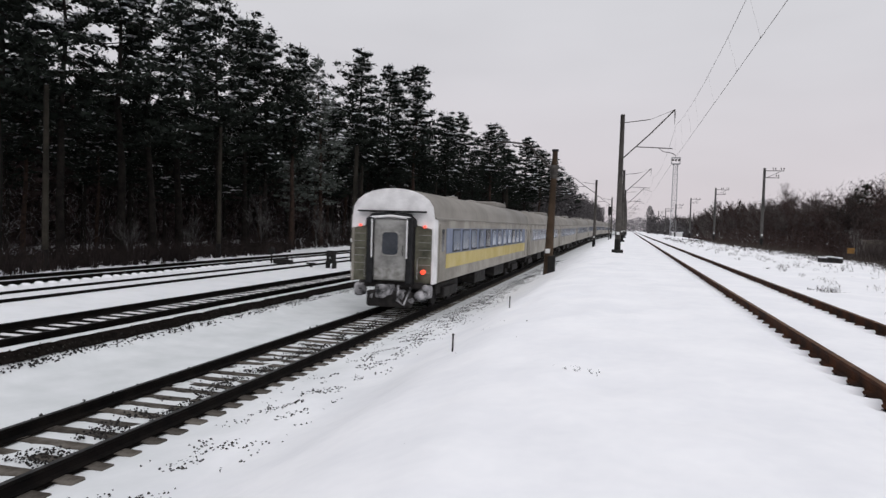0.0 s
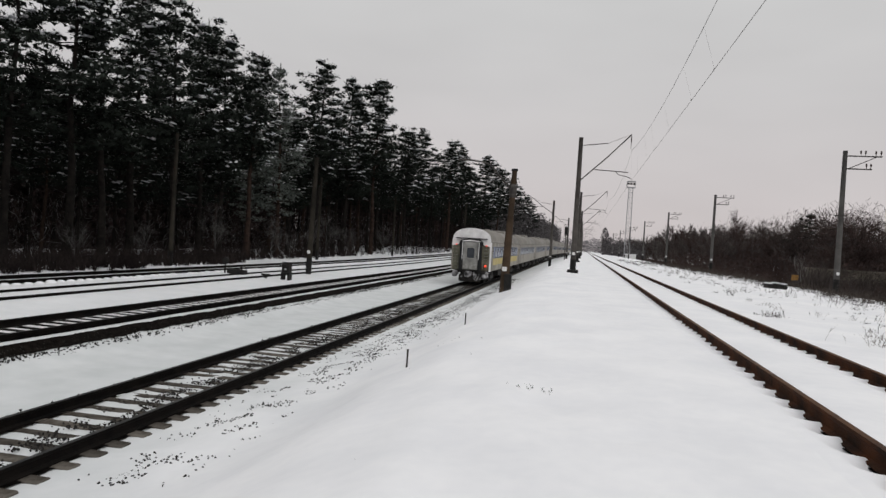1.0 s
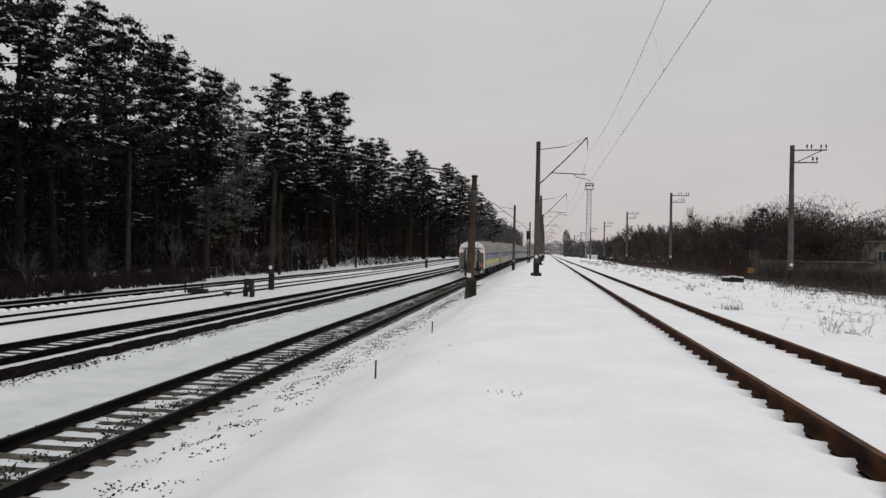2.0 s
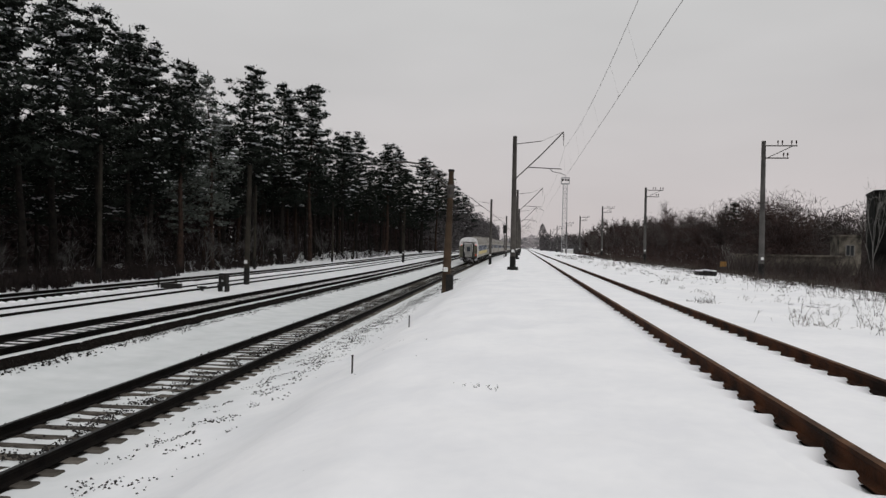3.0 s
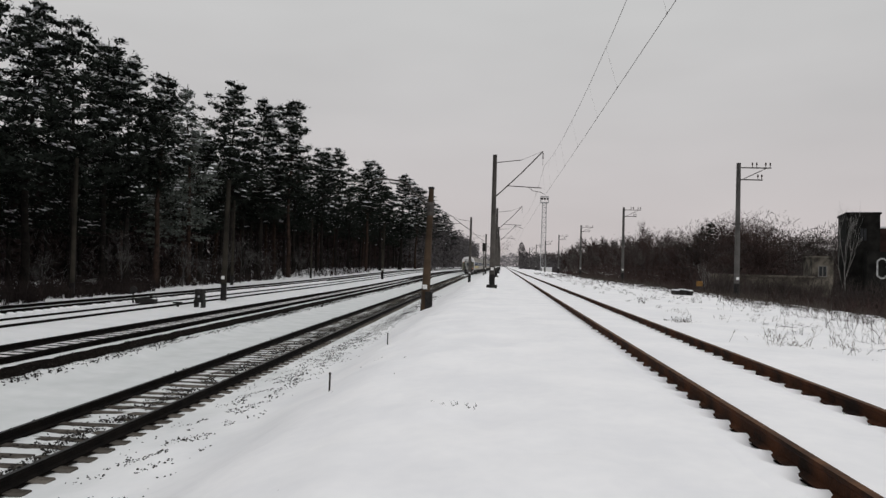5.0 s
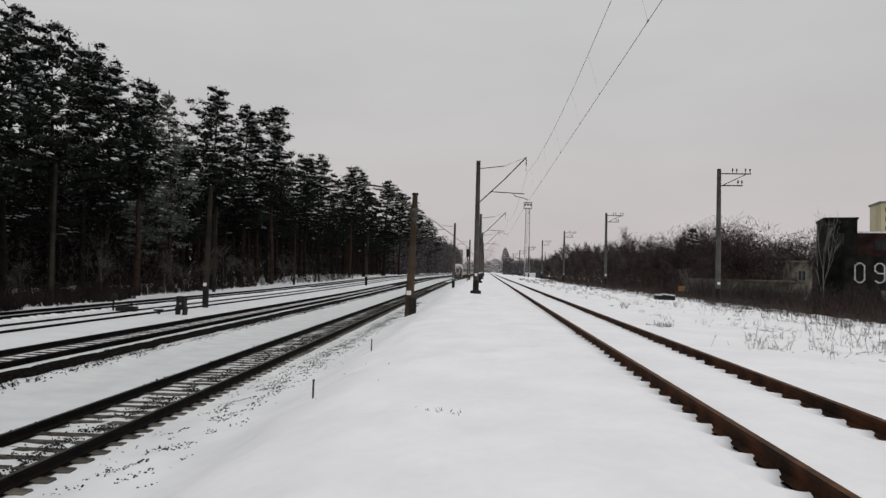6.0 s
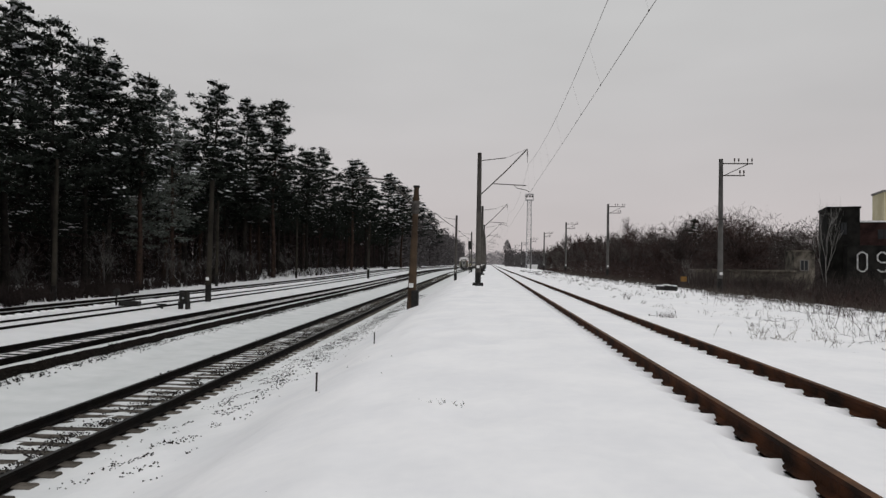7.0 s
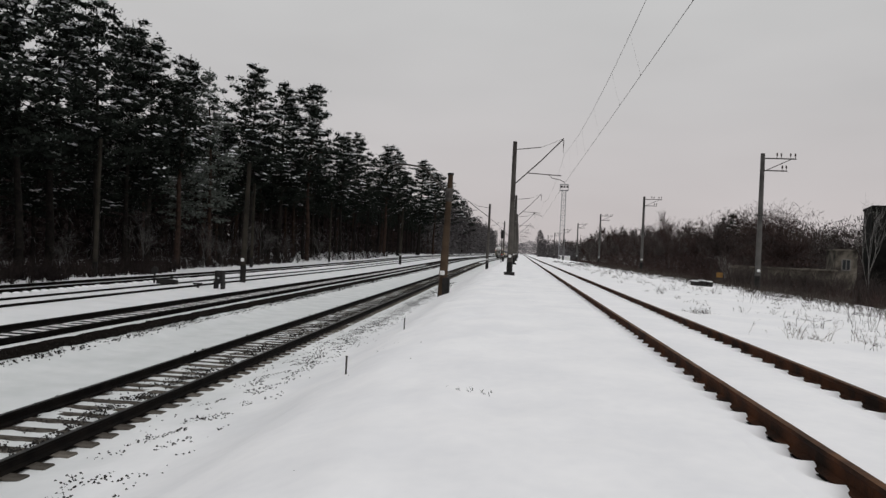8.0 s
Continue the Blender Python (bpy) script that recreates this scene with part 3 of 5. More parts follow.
def distance():
    # dark scraps added for the forest's inner shade and to close sky gaps
    deep_woods("forest_depth", "dark branch scraps standing for the pine forest's inner shade", 32000, lambda r: (lambda y: (-62 - 24 * r.random() - 0.05 * max(0, 150 - y), y))(-20 + 480 * r.random()), lambda r, x, y: r.uniform(-0.2, 13), 0.6, FOREST_SHADE, 21)
    deep_woods("forest_depth", "dark branch scraps standing for the pine forest's inner shade", 26000, lambda r: (lambda y: (-46 - 8 * r.random() + 0.012 * y, y))(70 + 260 * r.random()), lambda r, x, y: r.uniform(-0.2, 13.5), 0.55, FOREST_SHADE, 25)
    deep_woods("forest_depth", "dark branch scraps standing for the pine forest's inner shade", 40000, lambda r: (-40 - 9 * r.random(), 8 + 75 * r.random()), lambda r, x, y: 11.5 * r.random() ** 1.1, 0.55, FOREST_SHADE, 27)
    deep_woods("forest_depth", "dark branch scraps standing for the pine forest's inner shade", 20000, lambda r: (lambda y: (-38 - 7 * r.random(), y))(66 + 190 * r.random()), lambda r, x, y: (14.5 + 2.5 * noise.noise((x * 0.2, y * 0.12, 8))) * r.random(), 0.45, FOREST_SHADE, 35)
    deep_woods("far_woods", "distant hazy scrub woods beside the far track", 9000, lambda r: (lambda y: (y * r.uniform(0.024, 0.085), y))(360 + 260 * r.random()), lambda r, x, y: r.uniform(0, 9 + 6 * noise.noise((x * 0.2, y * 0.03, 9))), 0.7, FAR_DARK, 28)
    # frosted twigs in a paler colour that makes up for missing forest light
    deep_woods("frosted_thicket", "frosted young growth standing inside the pine forest", 7000, lambda r: (lambda y: (-30.5 - 9 * r.random() - 0.02 * y, y))(24 + 130 * r.random() ** 1.3), lambda r, x, y: (4.5 + 4.0 * noise.noise((x * 0.25, y * 0.2, 12))) * r.random() ** 1.2, 0.42, TWIG_SNOW, 37, 0.05)
    skyline = lambda x, y: 9.6 + 3.4 * noise.noise((x * 0.11, y * 0.045, 3)) + 1.2 * noise.noise((x * 0.4, y * 0.2, 4))
    where = lambda r: (lambda y: (26 + r.random() * max(1.5, min(0.2 * y, r.uniform(0.355, 0.43) * y - 26)), y))(76 + 190 * r.random())
    deep_woods("thicket_depth", "tangled brown depth of the trackside thicket", 46000, where, lambda r, x, y: skyline(x, y) * 1.1 * r.random() ** 1.15, 0.42, TWIG_RED, 29, 0.16)
    deep_woods("thicket_depth", "tangled brown depth of the trackside thicket", 46000, where, lambda r, x, y: skyline(x, y) * (0.3 + 0.62 * (r.random() + r.random()) / 2 * 1.25), 0.34, TWIG_BROWN, 30, 0.12)
    deep_woods("thicket_depth", "dense brown foot of the trackside thicket", 30000, where, lambda r, x, y: 5.0 * r.random() ** 1.5, 0.26, TWIG_RED, 31)
    deep_woods("thicket_depth", "dark tangled scrub between the shed and the depot", 9000, lambda r: (lambda y: (y * r.uniform(0.36, 0.475), y))(100 + 26 * r.random()), lambda r, x, y: 5.5 * r.random() ** 1.3, 0.26, TWIG_BROWN, 33)
    deep_woods("thicket_depth", "grey leafless trees massed behind the sheds", 46000, lambda r: (lambda y: (y * r.uniform(0.31, 0.53), y))(122 + 60 * r.random()), lambda r, x, y: (11.6 + 4.0 * noise.noise((x * 0.12, y * 0.06, 6))) * r.random() ** 1.1, 0.5, TWIG_BROWN, 34, 0.24)
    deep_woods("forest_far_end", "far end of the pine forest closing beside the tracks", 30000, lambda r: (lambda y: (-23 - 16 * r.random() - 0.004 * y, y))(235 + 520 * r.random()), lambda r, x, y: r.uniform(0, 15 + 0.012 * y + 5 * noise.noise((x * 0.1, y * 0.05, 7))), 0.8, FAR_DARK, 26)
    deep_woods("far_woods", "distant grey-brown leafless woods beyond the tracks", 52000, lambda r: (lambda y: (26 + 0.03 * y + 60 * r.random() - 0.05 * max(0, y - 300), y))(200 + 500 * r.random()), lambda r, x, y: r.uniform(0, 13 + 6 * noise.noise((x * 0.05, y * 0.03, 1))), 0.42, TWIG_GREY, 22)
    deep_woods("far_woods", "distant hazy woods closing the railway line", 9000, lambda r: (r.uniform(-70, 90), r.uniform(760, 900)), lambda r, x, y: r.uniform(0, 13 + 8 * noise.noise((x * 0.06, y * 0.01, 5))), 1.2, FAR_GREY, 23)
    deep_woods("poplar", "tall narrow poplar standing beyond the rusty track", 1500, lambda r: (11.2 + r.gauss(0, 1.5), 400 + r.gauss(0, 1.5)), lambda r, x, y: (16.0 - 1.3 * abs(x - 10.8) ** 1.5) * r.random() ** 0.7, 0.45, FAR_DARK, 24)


# ---- the right side: weeds, scrub and thicket ----
def bare_tree_meshes(seed, height, twigs, bark=None, thick=0.016):
    r = random.Random(seed)
    TV, TF, V, F = [], [], [], []

    def branch(p, d, length, rad, depth):
        q = p + d * length
        mid = p.lerp(q, 0.5) + Vector((r.uniform(-1, 1), r.uniform(-1, 1), 0)) * length * 0.06
        if depth < 2:
            tube_data(TV, TF, [p, mid, q], [rad, rad * 0.8, rad * 0.6], 3 if depth else 6)
        else:
            tube_data(TV, TF, [p, q], [rad, rad * 0.6], 3)
        if depth >= 2:
            for _ in range(twigs if depth > 2 else twigs // 2):
                u = (d * 0.8 + Vector((r.gauss(0, 0.8), r.gauss(0, 0.8), r.gauss(0.35, 0.6)))).normalized()
                o = p.lerp(q, r.random())
                e2 = o + u * r.uniform(0.3, 1.1)
                w = u.cross(Vector((r.gauss(0, 1), r.gauss(0, 1), r.gauss(0, 1)))).normalized() * r.uniform(0.5, 1.2) * thick
                n0 = len(V)
                V.extend([o - w, o + w, e2])
                F.append((n0, n0 + 1, n0 + 2))
            if depth > 2:
                return
        for k in range(3 if depth else 6):
            u = (d + Vector((r.gauss(0, 0.5), r.gauss(0, 0.5), r.gauss(0.25, 0.25)))).normalized()
            branch(p.lerp(q, r.uniform(0.5, 1.0) if depth else r.uniform(0.35, 1.0)), u, length * r.uniform(0.5, 0.78), rad * 0.45, depth + 1)
    branch(Vector((0, 0, -0.2)), Vector((0, 0, 1)), height * 0.40, 0.010 * height, 0)
    return mesh_of("trunk", TV, TF, bark or TWIG_BROWN, True), mesh_of("twig_crown", V, F, bark or TWIG_BROWN)


def weeds(name, label, clumps, where, height, rng, material, threshold):
    """Branching dry stalks in uneven clumps, some bent flat on the snow."""
    r = random.Random(rng)
    V, F = [], []

    def stalk(o, d, l, w, depth):
        side = d.cross(Vector((r.gauss(0, 1), r.gauss(0, 1), r.gauss(0, 1)))).normalized() * w
        mid = o + d * l * 0.5 + Vector((r.gauss(0, 0.05), r.gauss(0, 0.05), 0)) * l
        tip = o + d * l + Vector((r.gauss(0, 0.12), r.gauss(0, 0.12), -0.06)) * l
        n0 = len(V)
        V.extend([o - side, o + side, mid + side * 0.7, mid - side * 0.7, tip])
        F.extend([(n0, n0 + 1, n0 + 2, n0 + 3), (n0 + 3, n0 + 2, n0 + 4)])
        if depth:
            for _ in range(r.randint(2, 4)):
                u = (d + Vector((r.gauss(0, 0.45), r.gauss(0, 0.45), r.gauss(0.25, 0.3)))).normalized()
                stalk(o.lerp(mid, r.uniform(0.5, 1)) if r.random() < 0.5 else mid.lerp(tip, r.random() * 0.8), u, l * r.uniform(0.2, 0.5), w * 0.7, depth - 1)
    for _ in range(clumps):
        x, y = where(r)
        if noise.noise((x * 0.45, y * 0.3, 51)) < threshold:
            continue
        h = height * math.exp(r.gauss(-0.45, 0.55))
        flat = r.random() < 0.22
        for b in range(r.randint(3, 8)):
            o = Vector((x + r.gauss(0, 0.5) * h, y + r.gauss(0, 0.4) * h, 0))
            o.z = ground(o.x, o.y) - 0.02
            d = Vector((r.gauss(0, 1), r.gauss(0, 1), r.uniform(0.05, 0.4) if flat else r.uniform(1.4, 5.0))).normalized()
            stalk(o, d, h * r.uniform(0.5, 1.2), r.uniform(0.0020, 0.0038) * (1 + y / 22), 2 if h > 0.2 and y < 28 else 1)
    return tagged(new(name, mesh_of(name, V, F, material)), label, "weeds", kind="stuff")


def thicket():
    tones = (TWIG_BROWN, TWIG_RED, TWIG_GREY, TWIG_GREY, TWIG_RED)
    kinds = [bare_tree_meshes(70 + i, 12, 52, tones[i], 0.014) for i in range(5)]
    sparse = [bare_tree_meshes(80 + i, 12, 15, tones[i], 0.045) for i in range(5)]
    r = random.Random(8)
    for i in range(215):
        y = 66 + 480 * (i / 215) ** 1.6 + r.uniform(-3, 3)
        x = 24 + 0.045 * y + abs(r.gauss(0, 9)) - 0.045 * max(0, y - 200)
        if x / y > 0.44 and y < 125 or x / y > 0.385 and y < 92:
            continue
        s = r.choice((0.75, 1.0, 1.15, 1.3, 1.55)) * r.uniform(0.9, 1.1) * (0.62 + 0.5 * smooth(60, 220, y))
        plant(r.choice(kinds if y < 170 else sparse), "bare_tree", pose(x, y, ground(x, y) - 0.1, 0, 0, r.uniform(0, 360)) @ Matrix.Scale(s, 4), "leafless dark grey-brown tree in the trackside thicket", "bare tree", "thicket trees", ("trunk", "twig_crown"))
    for i in range(30):
        y = r.uniform(128, 210)
        x = y * r.uniform(0.34, 0.53)
        plant(r.choice(kinds), "bare_tree", pose(x, y, ground(x, y) - 0.1, 0, 0, r.uniform(0, 360)) @ Matrix.Scale(r.uniform(0.75, 1.2), 4), "leafless grey-brown tree standing behind the low sheds", "bare tree", "thicket trees", ("trunk", "twig_crown"))
    brush("thicket_scrub", "dense dark leafless scrub below the embankment", "scrub", TWIG_RED, 2600,
          lambda r: (lambda y: (19 + 0.02 * y + abs(r.gauss(0, 7)), y))(26 + 330 * r.random() ** 1.6), lambda r: r.uniform(0.8, 2.7), 12, 9, None, 0.03, 0.0, 2)
    brush("thicket_scrub", "dark tangled scrub on the slope before the depot", "scrub", TWIG_BROWN, 900,
          lambda r: (lambda y: (y * r.uniform(0.36, 0.62), y))(r.uniform(50, 78)), lambda r: r.uniform(1.0, 2.2), 18, 9, None, 0.025, 0.0, 4)
    brush("thicket_scrub", "tall dark scrub before the low shed", "scrub", TWIG_BROWN, 650,
          lambda r: (lambda y: (y * r.uniform(0.29, 0.60), y))(r.uniform(58, 73)), lambda r: 1.2 + 3.3 * r.random() ** 1.5, 16, 12, None, 0.022)
    plant(pine_meshes(41, 12, 34, NEEDLES, BARK, 0.2, 0.3, 2.6, 6, 6), "pine_tree", pose(34.2, 115, ground(34.2, 115) - 0.1), "dark pine standing among the leafless thicket trees", "pine tree", "")
    birch = bare_tree_meshes(91, 9, 2, BIRCH)
    for x, y, s, tilt in ((36.6, 76, 1.45, 0), (19.5, 66, 0.5, -16)):
        plant(birch, "birch_tree", pose(x, y, ground(x, y) - 0.1, 0, tilt, 40 * s) @ Matrix.Diagonal((0.3 + 0.3 * s, 0.3 + 0.3 * s, s * 1.1, 1)), "slender pale-barked leafless birch at the thicket edge", "birch tree", "birches", ("trunk", "twig_crown"))
    weeds("dry_weeds", "sparse dry weed stalks poking through the snow", 2900, lambda r: (lambda y: (17.2 - 11.0 * r.random() ** 2.0 + 0.004 * y, y))(11 + 150 * r.random() ** 1.2), 0.24, 13, WEED, -0.08)
    weeds("dry_weeds", "tangled grey-brown weeds along the embankment crest", 2400, lambda r: (lambda y: (16.8 - abs(r.gauss(0, 2.2)) + 0.004 * y, y))(16 + 120 * r.random() ** 1.2), 0.42, 19, WEED, -0.4)
    weeds("weed_bush", "low dry brown bush standing in the snow", 16, lambda r: (5.5 + r.uniform(-0.45, 0.45), 21.4 + r.uniform(-0.5, 0.5)), 0.30, 14, WEED, -1.0)
    for k, (bx, by, bn, bh) in enumerate(((9.3, 16.6, 9, 0.45), (12.4, 25, 9, 0.5), (10.2, 21.5, 6, 0.35), (14.0, 31, 10, 0.55), (13.2, 38, 8, 0.5), (14.6, 23.5, 12, 0.8), (15.6, 36, 10, 0.65), (12.0, 33, 7, 0.45), (15.2, 28, 9, 0.55), (14.8, 45, 9, 0.6), (11.2, 18.3, 8, 0.55))):
        weeds("weed_bush", "dry grey-brown weed clump standing in the snow", bn, lambda r: (bx + r.gauss(0, 0.35), by + r.gauss(0, 0.4)), bh, 30 + k, TWIG_GREY if k % 2 else WEED, -1.0)
    weeds("weed_bush", "pale frosted weed clump standing in the snow", 16, lambda r: (6.7 + r.uniform(-0.8, 0.8), 15.4 + r.uniform(-0.4, 0.5)), 0.42, 15, TWIG_LIGHT, -1.0)


def snow_debris():
    """Single stalks and twigs lying on the open snow."""
    spots = ((-0.66, 7.8), (-0.58, 7.6), (-0.52, 7.75), (-0.29, 7.7), (-0.6, 7.75), (-1.6, 5.4), (-2.0, 5.1), (-2.7, 13.4), (-2.5, 13.6))
    brush("snow_debris", "a few dry stalks and crumbs on the open snow", "debris", TWIG, 26,
          lambda r: (lambda s: (s[0] + r.gauss(0, 0.09), s[1] + r.gauss(0, 0.12)))(r.choice(spots)), lambda r: r.uniform(0.03, 0.075), 17, 3, None, 0.004)


# ---- poles ----
def pole_shaft(t, height, r0, r1, material, lean=0.0, base=0.9, foot=True, mark=True):
    bm = bmesh.new()
    tube(bm, [(0, 0, base), (lean * 0.5, 0, (height + base) / 2), (lean, 0, height)], [r0, (r0 + r1) / 2, r1], 14)
    part("shaft", bm, material, t, "", True)
    bm = bmesh.new()
    tube(bm, [(0, 0, -0.4), (0, 0, base)], [r0 + 0.012, r0 + 0.006], 14)
    part("painted_base", bm, BITUMEN, t, "black painted base", True)
    if foot:
        bm = bmesh.new()
        box(bm, -r0 * 1.9, r0 * 1.9, -r0 * 1.7, r0 * 1.7, -0.35, 0.22, 0.05)
        part("footing", bm, BITUMEN, t)
    if mark:
        bm = bmesh.new()
        box(bm, -0.10, 0.10, -r0 - 0.025, -r0 + 0.01, base + 0.3, base + 0.5, 0.01)
        part("number_plate", bm, WHITE_PAINT, t, "small white plate")


def insulator(bm, p, axis=(0, 0, 1), n=4, r=0.07):
    p, axis = Vector(p), Vector(axis)
    for i in range(n):
        a = p + axis * i * 0.09
        tube(bm, [a, a + axis * 0.03, a + axis * 0.07], [r * 0.5, r, r * 0.45], 8)
    return bm


def catenary_pole(m, height, label, side, reach, tip_z, foot_z, steady_z, contact, r0=0.2, material=None, lean=0.0, foot=True):
    """A mast with a slanting bracket arm, a steady arm, and its insulators."""
    t = thing("catenary_pole", m, label, "catenary pole", "catenary poles")
    brown = material == POLE_BROWN
    pole_shaft(t, height, r0, r0 * (0.55 if brown else 0.72), material or POLE_GREY, lean, 0.02 if brown else 0.95, foot=foot, mark=not brown)
    if brown:
        bm = bmesh.new()
        box(bm, 0.02, 0.42, -0.34, 0.2, -0.3, 1.1, 0.03)
        part("cable_box", bm, BITUMEN, t, "black box strapped to the base")
        bm = bmesh.new()
        box(bm, -0.14, 0.12, -r0 - 0.03, -r0 + 0.01, 1.25, 1.5)
        part("number_plate", bm, WHITE_PAINT, t, "small white plate")
        bm = bmesh.new()
        tube(bm, [(lean * 0.78, 0, height * 0.78), (lean * 0.8, 0, height * 0.8), (lean * 0.87, 0, height * 0.87), (lean * 0.89, 0, height * 0.89)], [r0 * 0.7, r0 * 0.82, r0 * 0.82, r0 * 0.62], 12)
        part("collar", bm, STEEL, t)
        bm = bmesh.new()
        tube(bm, [(lean, 0, height), (lean, 0, height + 0.12)], [0.2, 0.18], 12)
        part("pole_cap", bm, BITUMEN, t)
        bm = bmesh.new()
        tube(bm, [(lean - 0.1, 0, 6.05), (-0.75, 0, 6.9), (-1.3, 0, 7.45), (-1.7, 0, 7.6), (-2.6, 0, 7.7), (-3.2, 0, 7.65)], 0.05, 7)
        part("bracket_arm", bm, STEEL, t)
        bm = bmesh.new()
        tube(bm, [(lean, 0, height - 0.25), (-1.5, 0, 7.58)], 0.012, 5)
        part("stay_rod", bm, STEEL, t)
        bm = bmesh.new()
        insulator(bm, (-3.2, 0, 7.1), (0, 0, 1), 5, 0.06)
        part("insulator", bm, PORCELAIN, t)
        return t
    at = lambda z: lean * z / height + side * r0 * 0.8
    bm = bmesh.new()
    tube(bm, [(at(foot_z), 0, foot_z), (at(foot_z) + side * reach * 0.5, 0, (foot_z + tip_z) / 2), (side * reach, 0, tip_z)], 0.045, 6)
    part("bracket_arm", bm, STEEL, t)
    bm = bmesh.new()
    k = (steady_z - foot_z) / (tip_z - foot_z)
    tube(bm, [(at(foot_z) + side * (reach - 0.2) * k, 0, steady_z), (side * reach * 0.98, 0, steady_z - 0.12)], 0.035, 6)
    part("steady_arm", bm, STEEL, t)
    bm = bmesh.new()
    tube(bm, [(side * reach * 0.72, 0, steady_z - 0.08), (side * reach * 0.8, 0, steady_z - 0.32), (side * (reach - 0.12), 0, steady_z - 0.42), (side * (reach + 0.18), 0, contact)], 0.024, 6)
    part("registration_arm", bm, STEEL, t)
    bm = bmesh.new()
    insulator(bm, (side * reach, 0, tip_z - 0.55), (0, 0, 1), 5, 0.06)
    part("insulator", bm, PORCELAIN, t)
    bm = bmesh.new()
    tube(bm, [(side * reach, 0, tip_z - 0.55), (side * reach, 0, tip_z - 1.0)], 0.015, 5)
    part("hanger", bm, STEEL, t)
    bm = bmesh.new()
    tube(bm, [(at(height), 0, height - 0.55), (side * reach * 0.55, 0, height - 0.35)], 0.03, 5)
    part("stay", bm, STEEL, t)
    bm = bmesh.new()
    tube(bm, [(side * reach * 0.55, 0, height - 0.35), (side * reach, 0, tip_z)], 0.010, 4)
    part("stay_rod", bm, STEEL, t)
    return t


def line_pole(m, height, label):
    """A concrete pole with two crossarms and insulators on one side."""
    t = thing("line_pole", m, label, "line pole", "signal line poles")
    pole_shaft(t, height, 0.2, 0.15, POLE_LIGHT, 0, 1.3, False)
    for z, n in ((height - 0.35, 2.35), (height - 1.25, 1.75)):
        bm = bmesh.new()
        box(bm, 0.12, n, -0.04, 0.04, z - 0.04, z + 0.04)
        part("crossarm", bm, STEEL, t)
    bm = bmesh.new()
    tube(bm, [(0.14, 0, height - 1.3), (2.0, 0, height - 0.38)], 0.03, 5)
    part("brace", bm, STEEL, t)
    for x, z in ((1.0, height - 0.31), (1.3, height - 0.31), (1.95, height - 0.31), (2.28, height - 0.31), (1.4, height - 1.21), (1.68, height - 1.21)):
        bm = bmesh.new()
        tube(bm, [(x, 0, z), (x, 0, z + 0.14), (x, 0, z + 0.2), (x, 0, z + 0.36)], [0.015, 0.03, 0.065, 0.05], 8)
        part("insulator", bm, PORCELAIN, t)
    bm = bmesh.new()
    box(bm, -0.34, 0.34, -0.24, 0.24, height * 0.56 - 0.05, height * 0.56 + 0.05, 0.02)
    part("collar", bm, STEEL, t)
    return t


def wire(name, points, sag, radius, label, category, parent=None):
    bm = bmesh.new()
    pts = []
    for a, b in zip(points, points[1:]):
        a, b = Vector(a), Vector(b)
        for i in range(12):
            u = i / 12
            pts.append(a.lerp(b, u) - Vector((0, 0, sag * 4 * u * (1 - u))))
    pts.append(Vector(points[-1]))
    tube(bm, pts, radius, 5)
    if parent:
        return part(name, bm, WIRE, parent)
    me = bpy.data.meshes.new(name)
    bm.to_mesh(me)
    bm.free()
    me.materials.append(WIRE)
    return tagged(new(name, me), label, category)


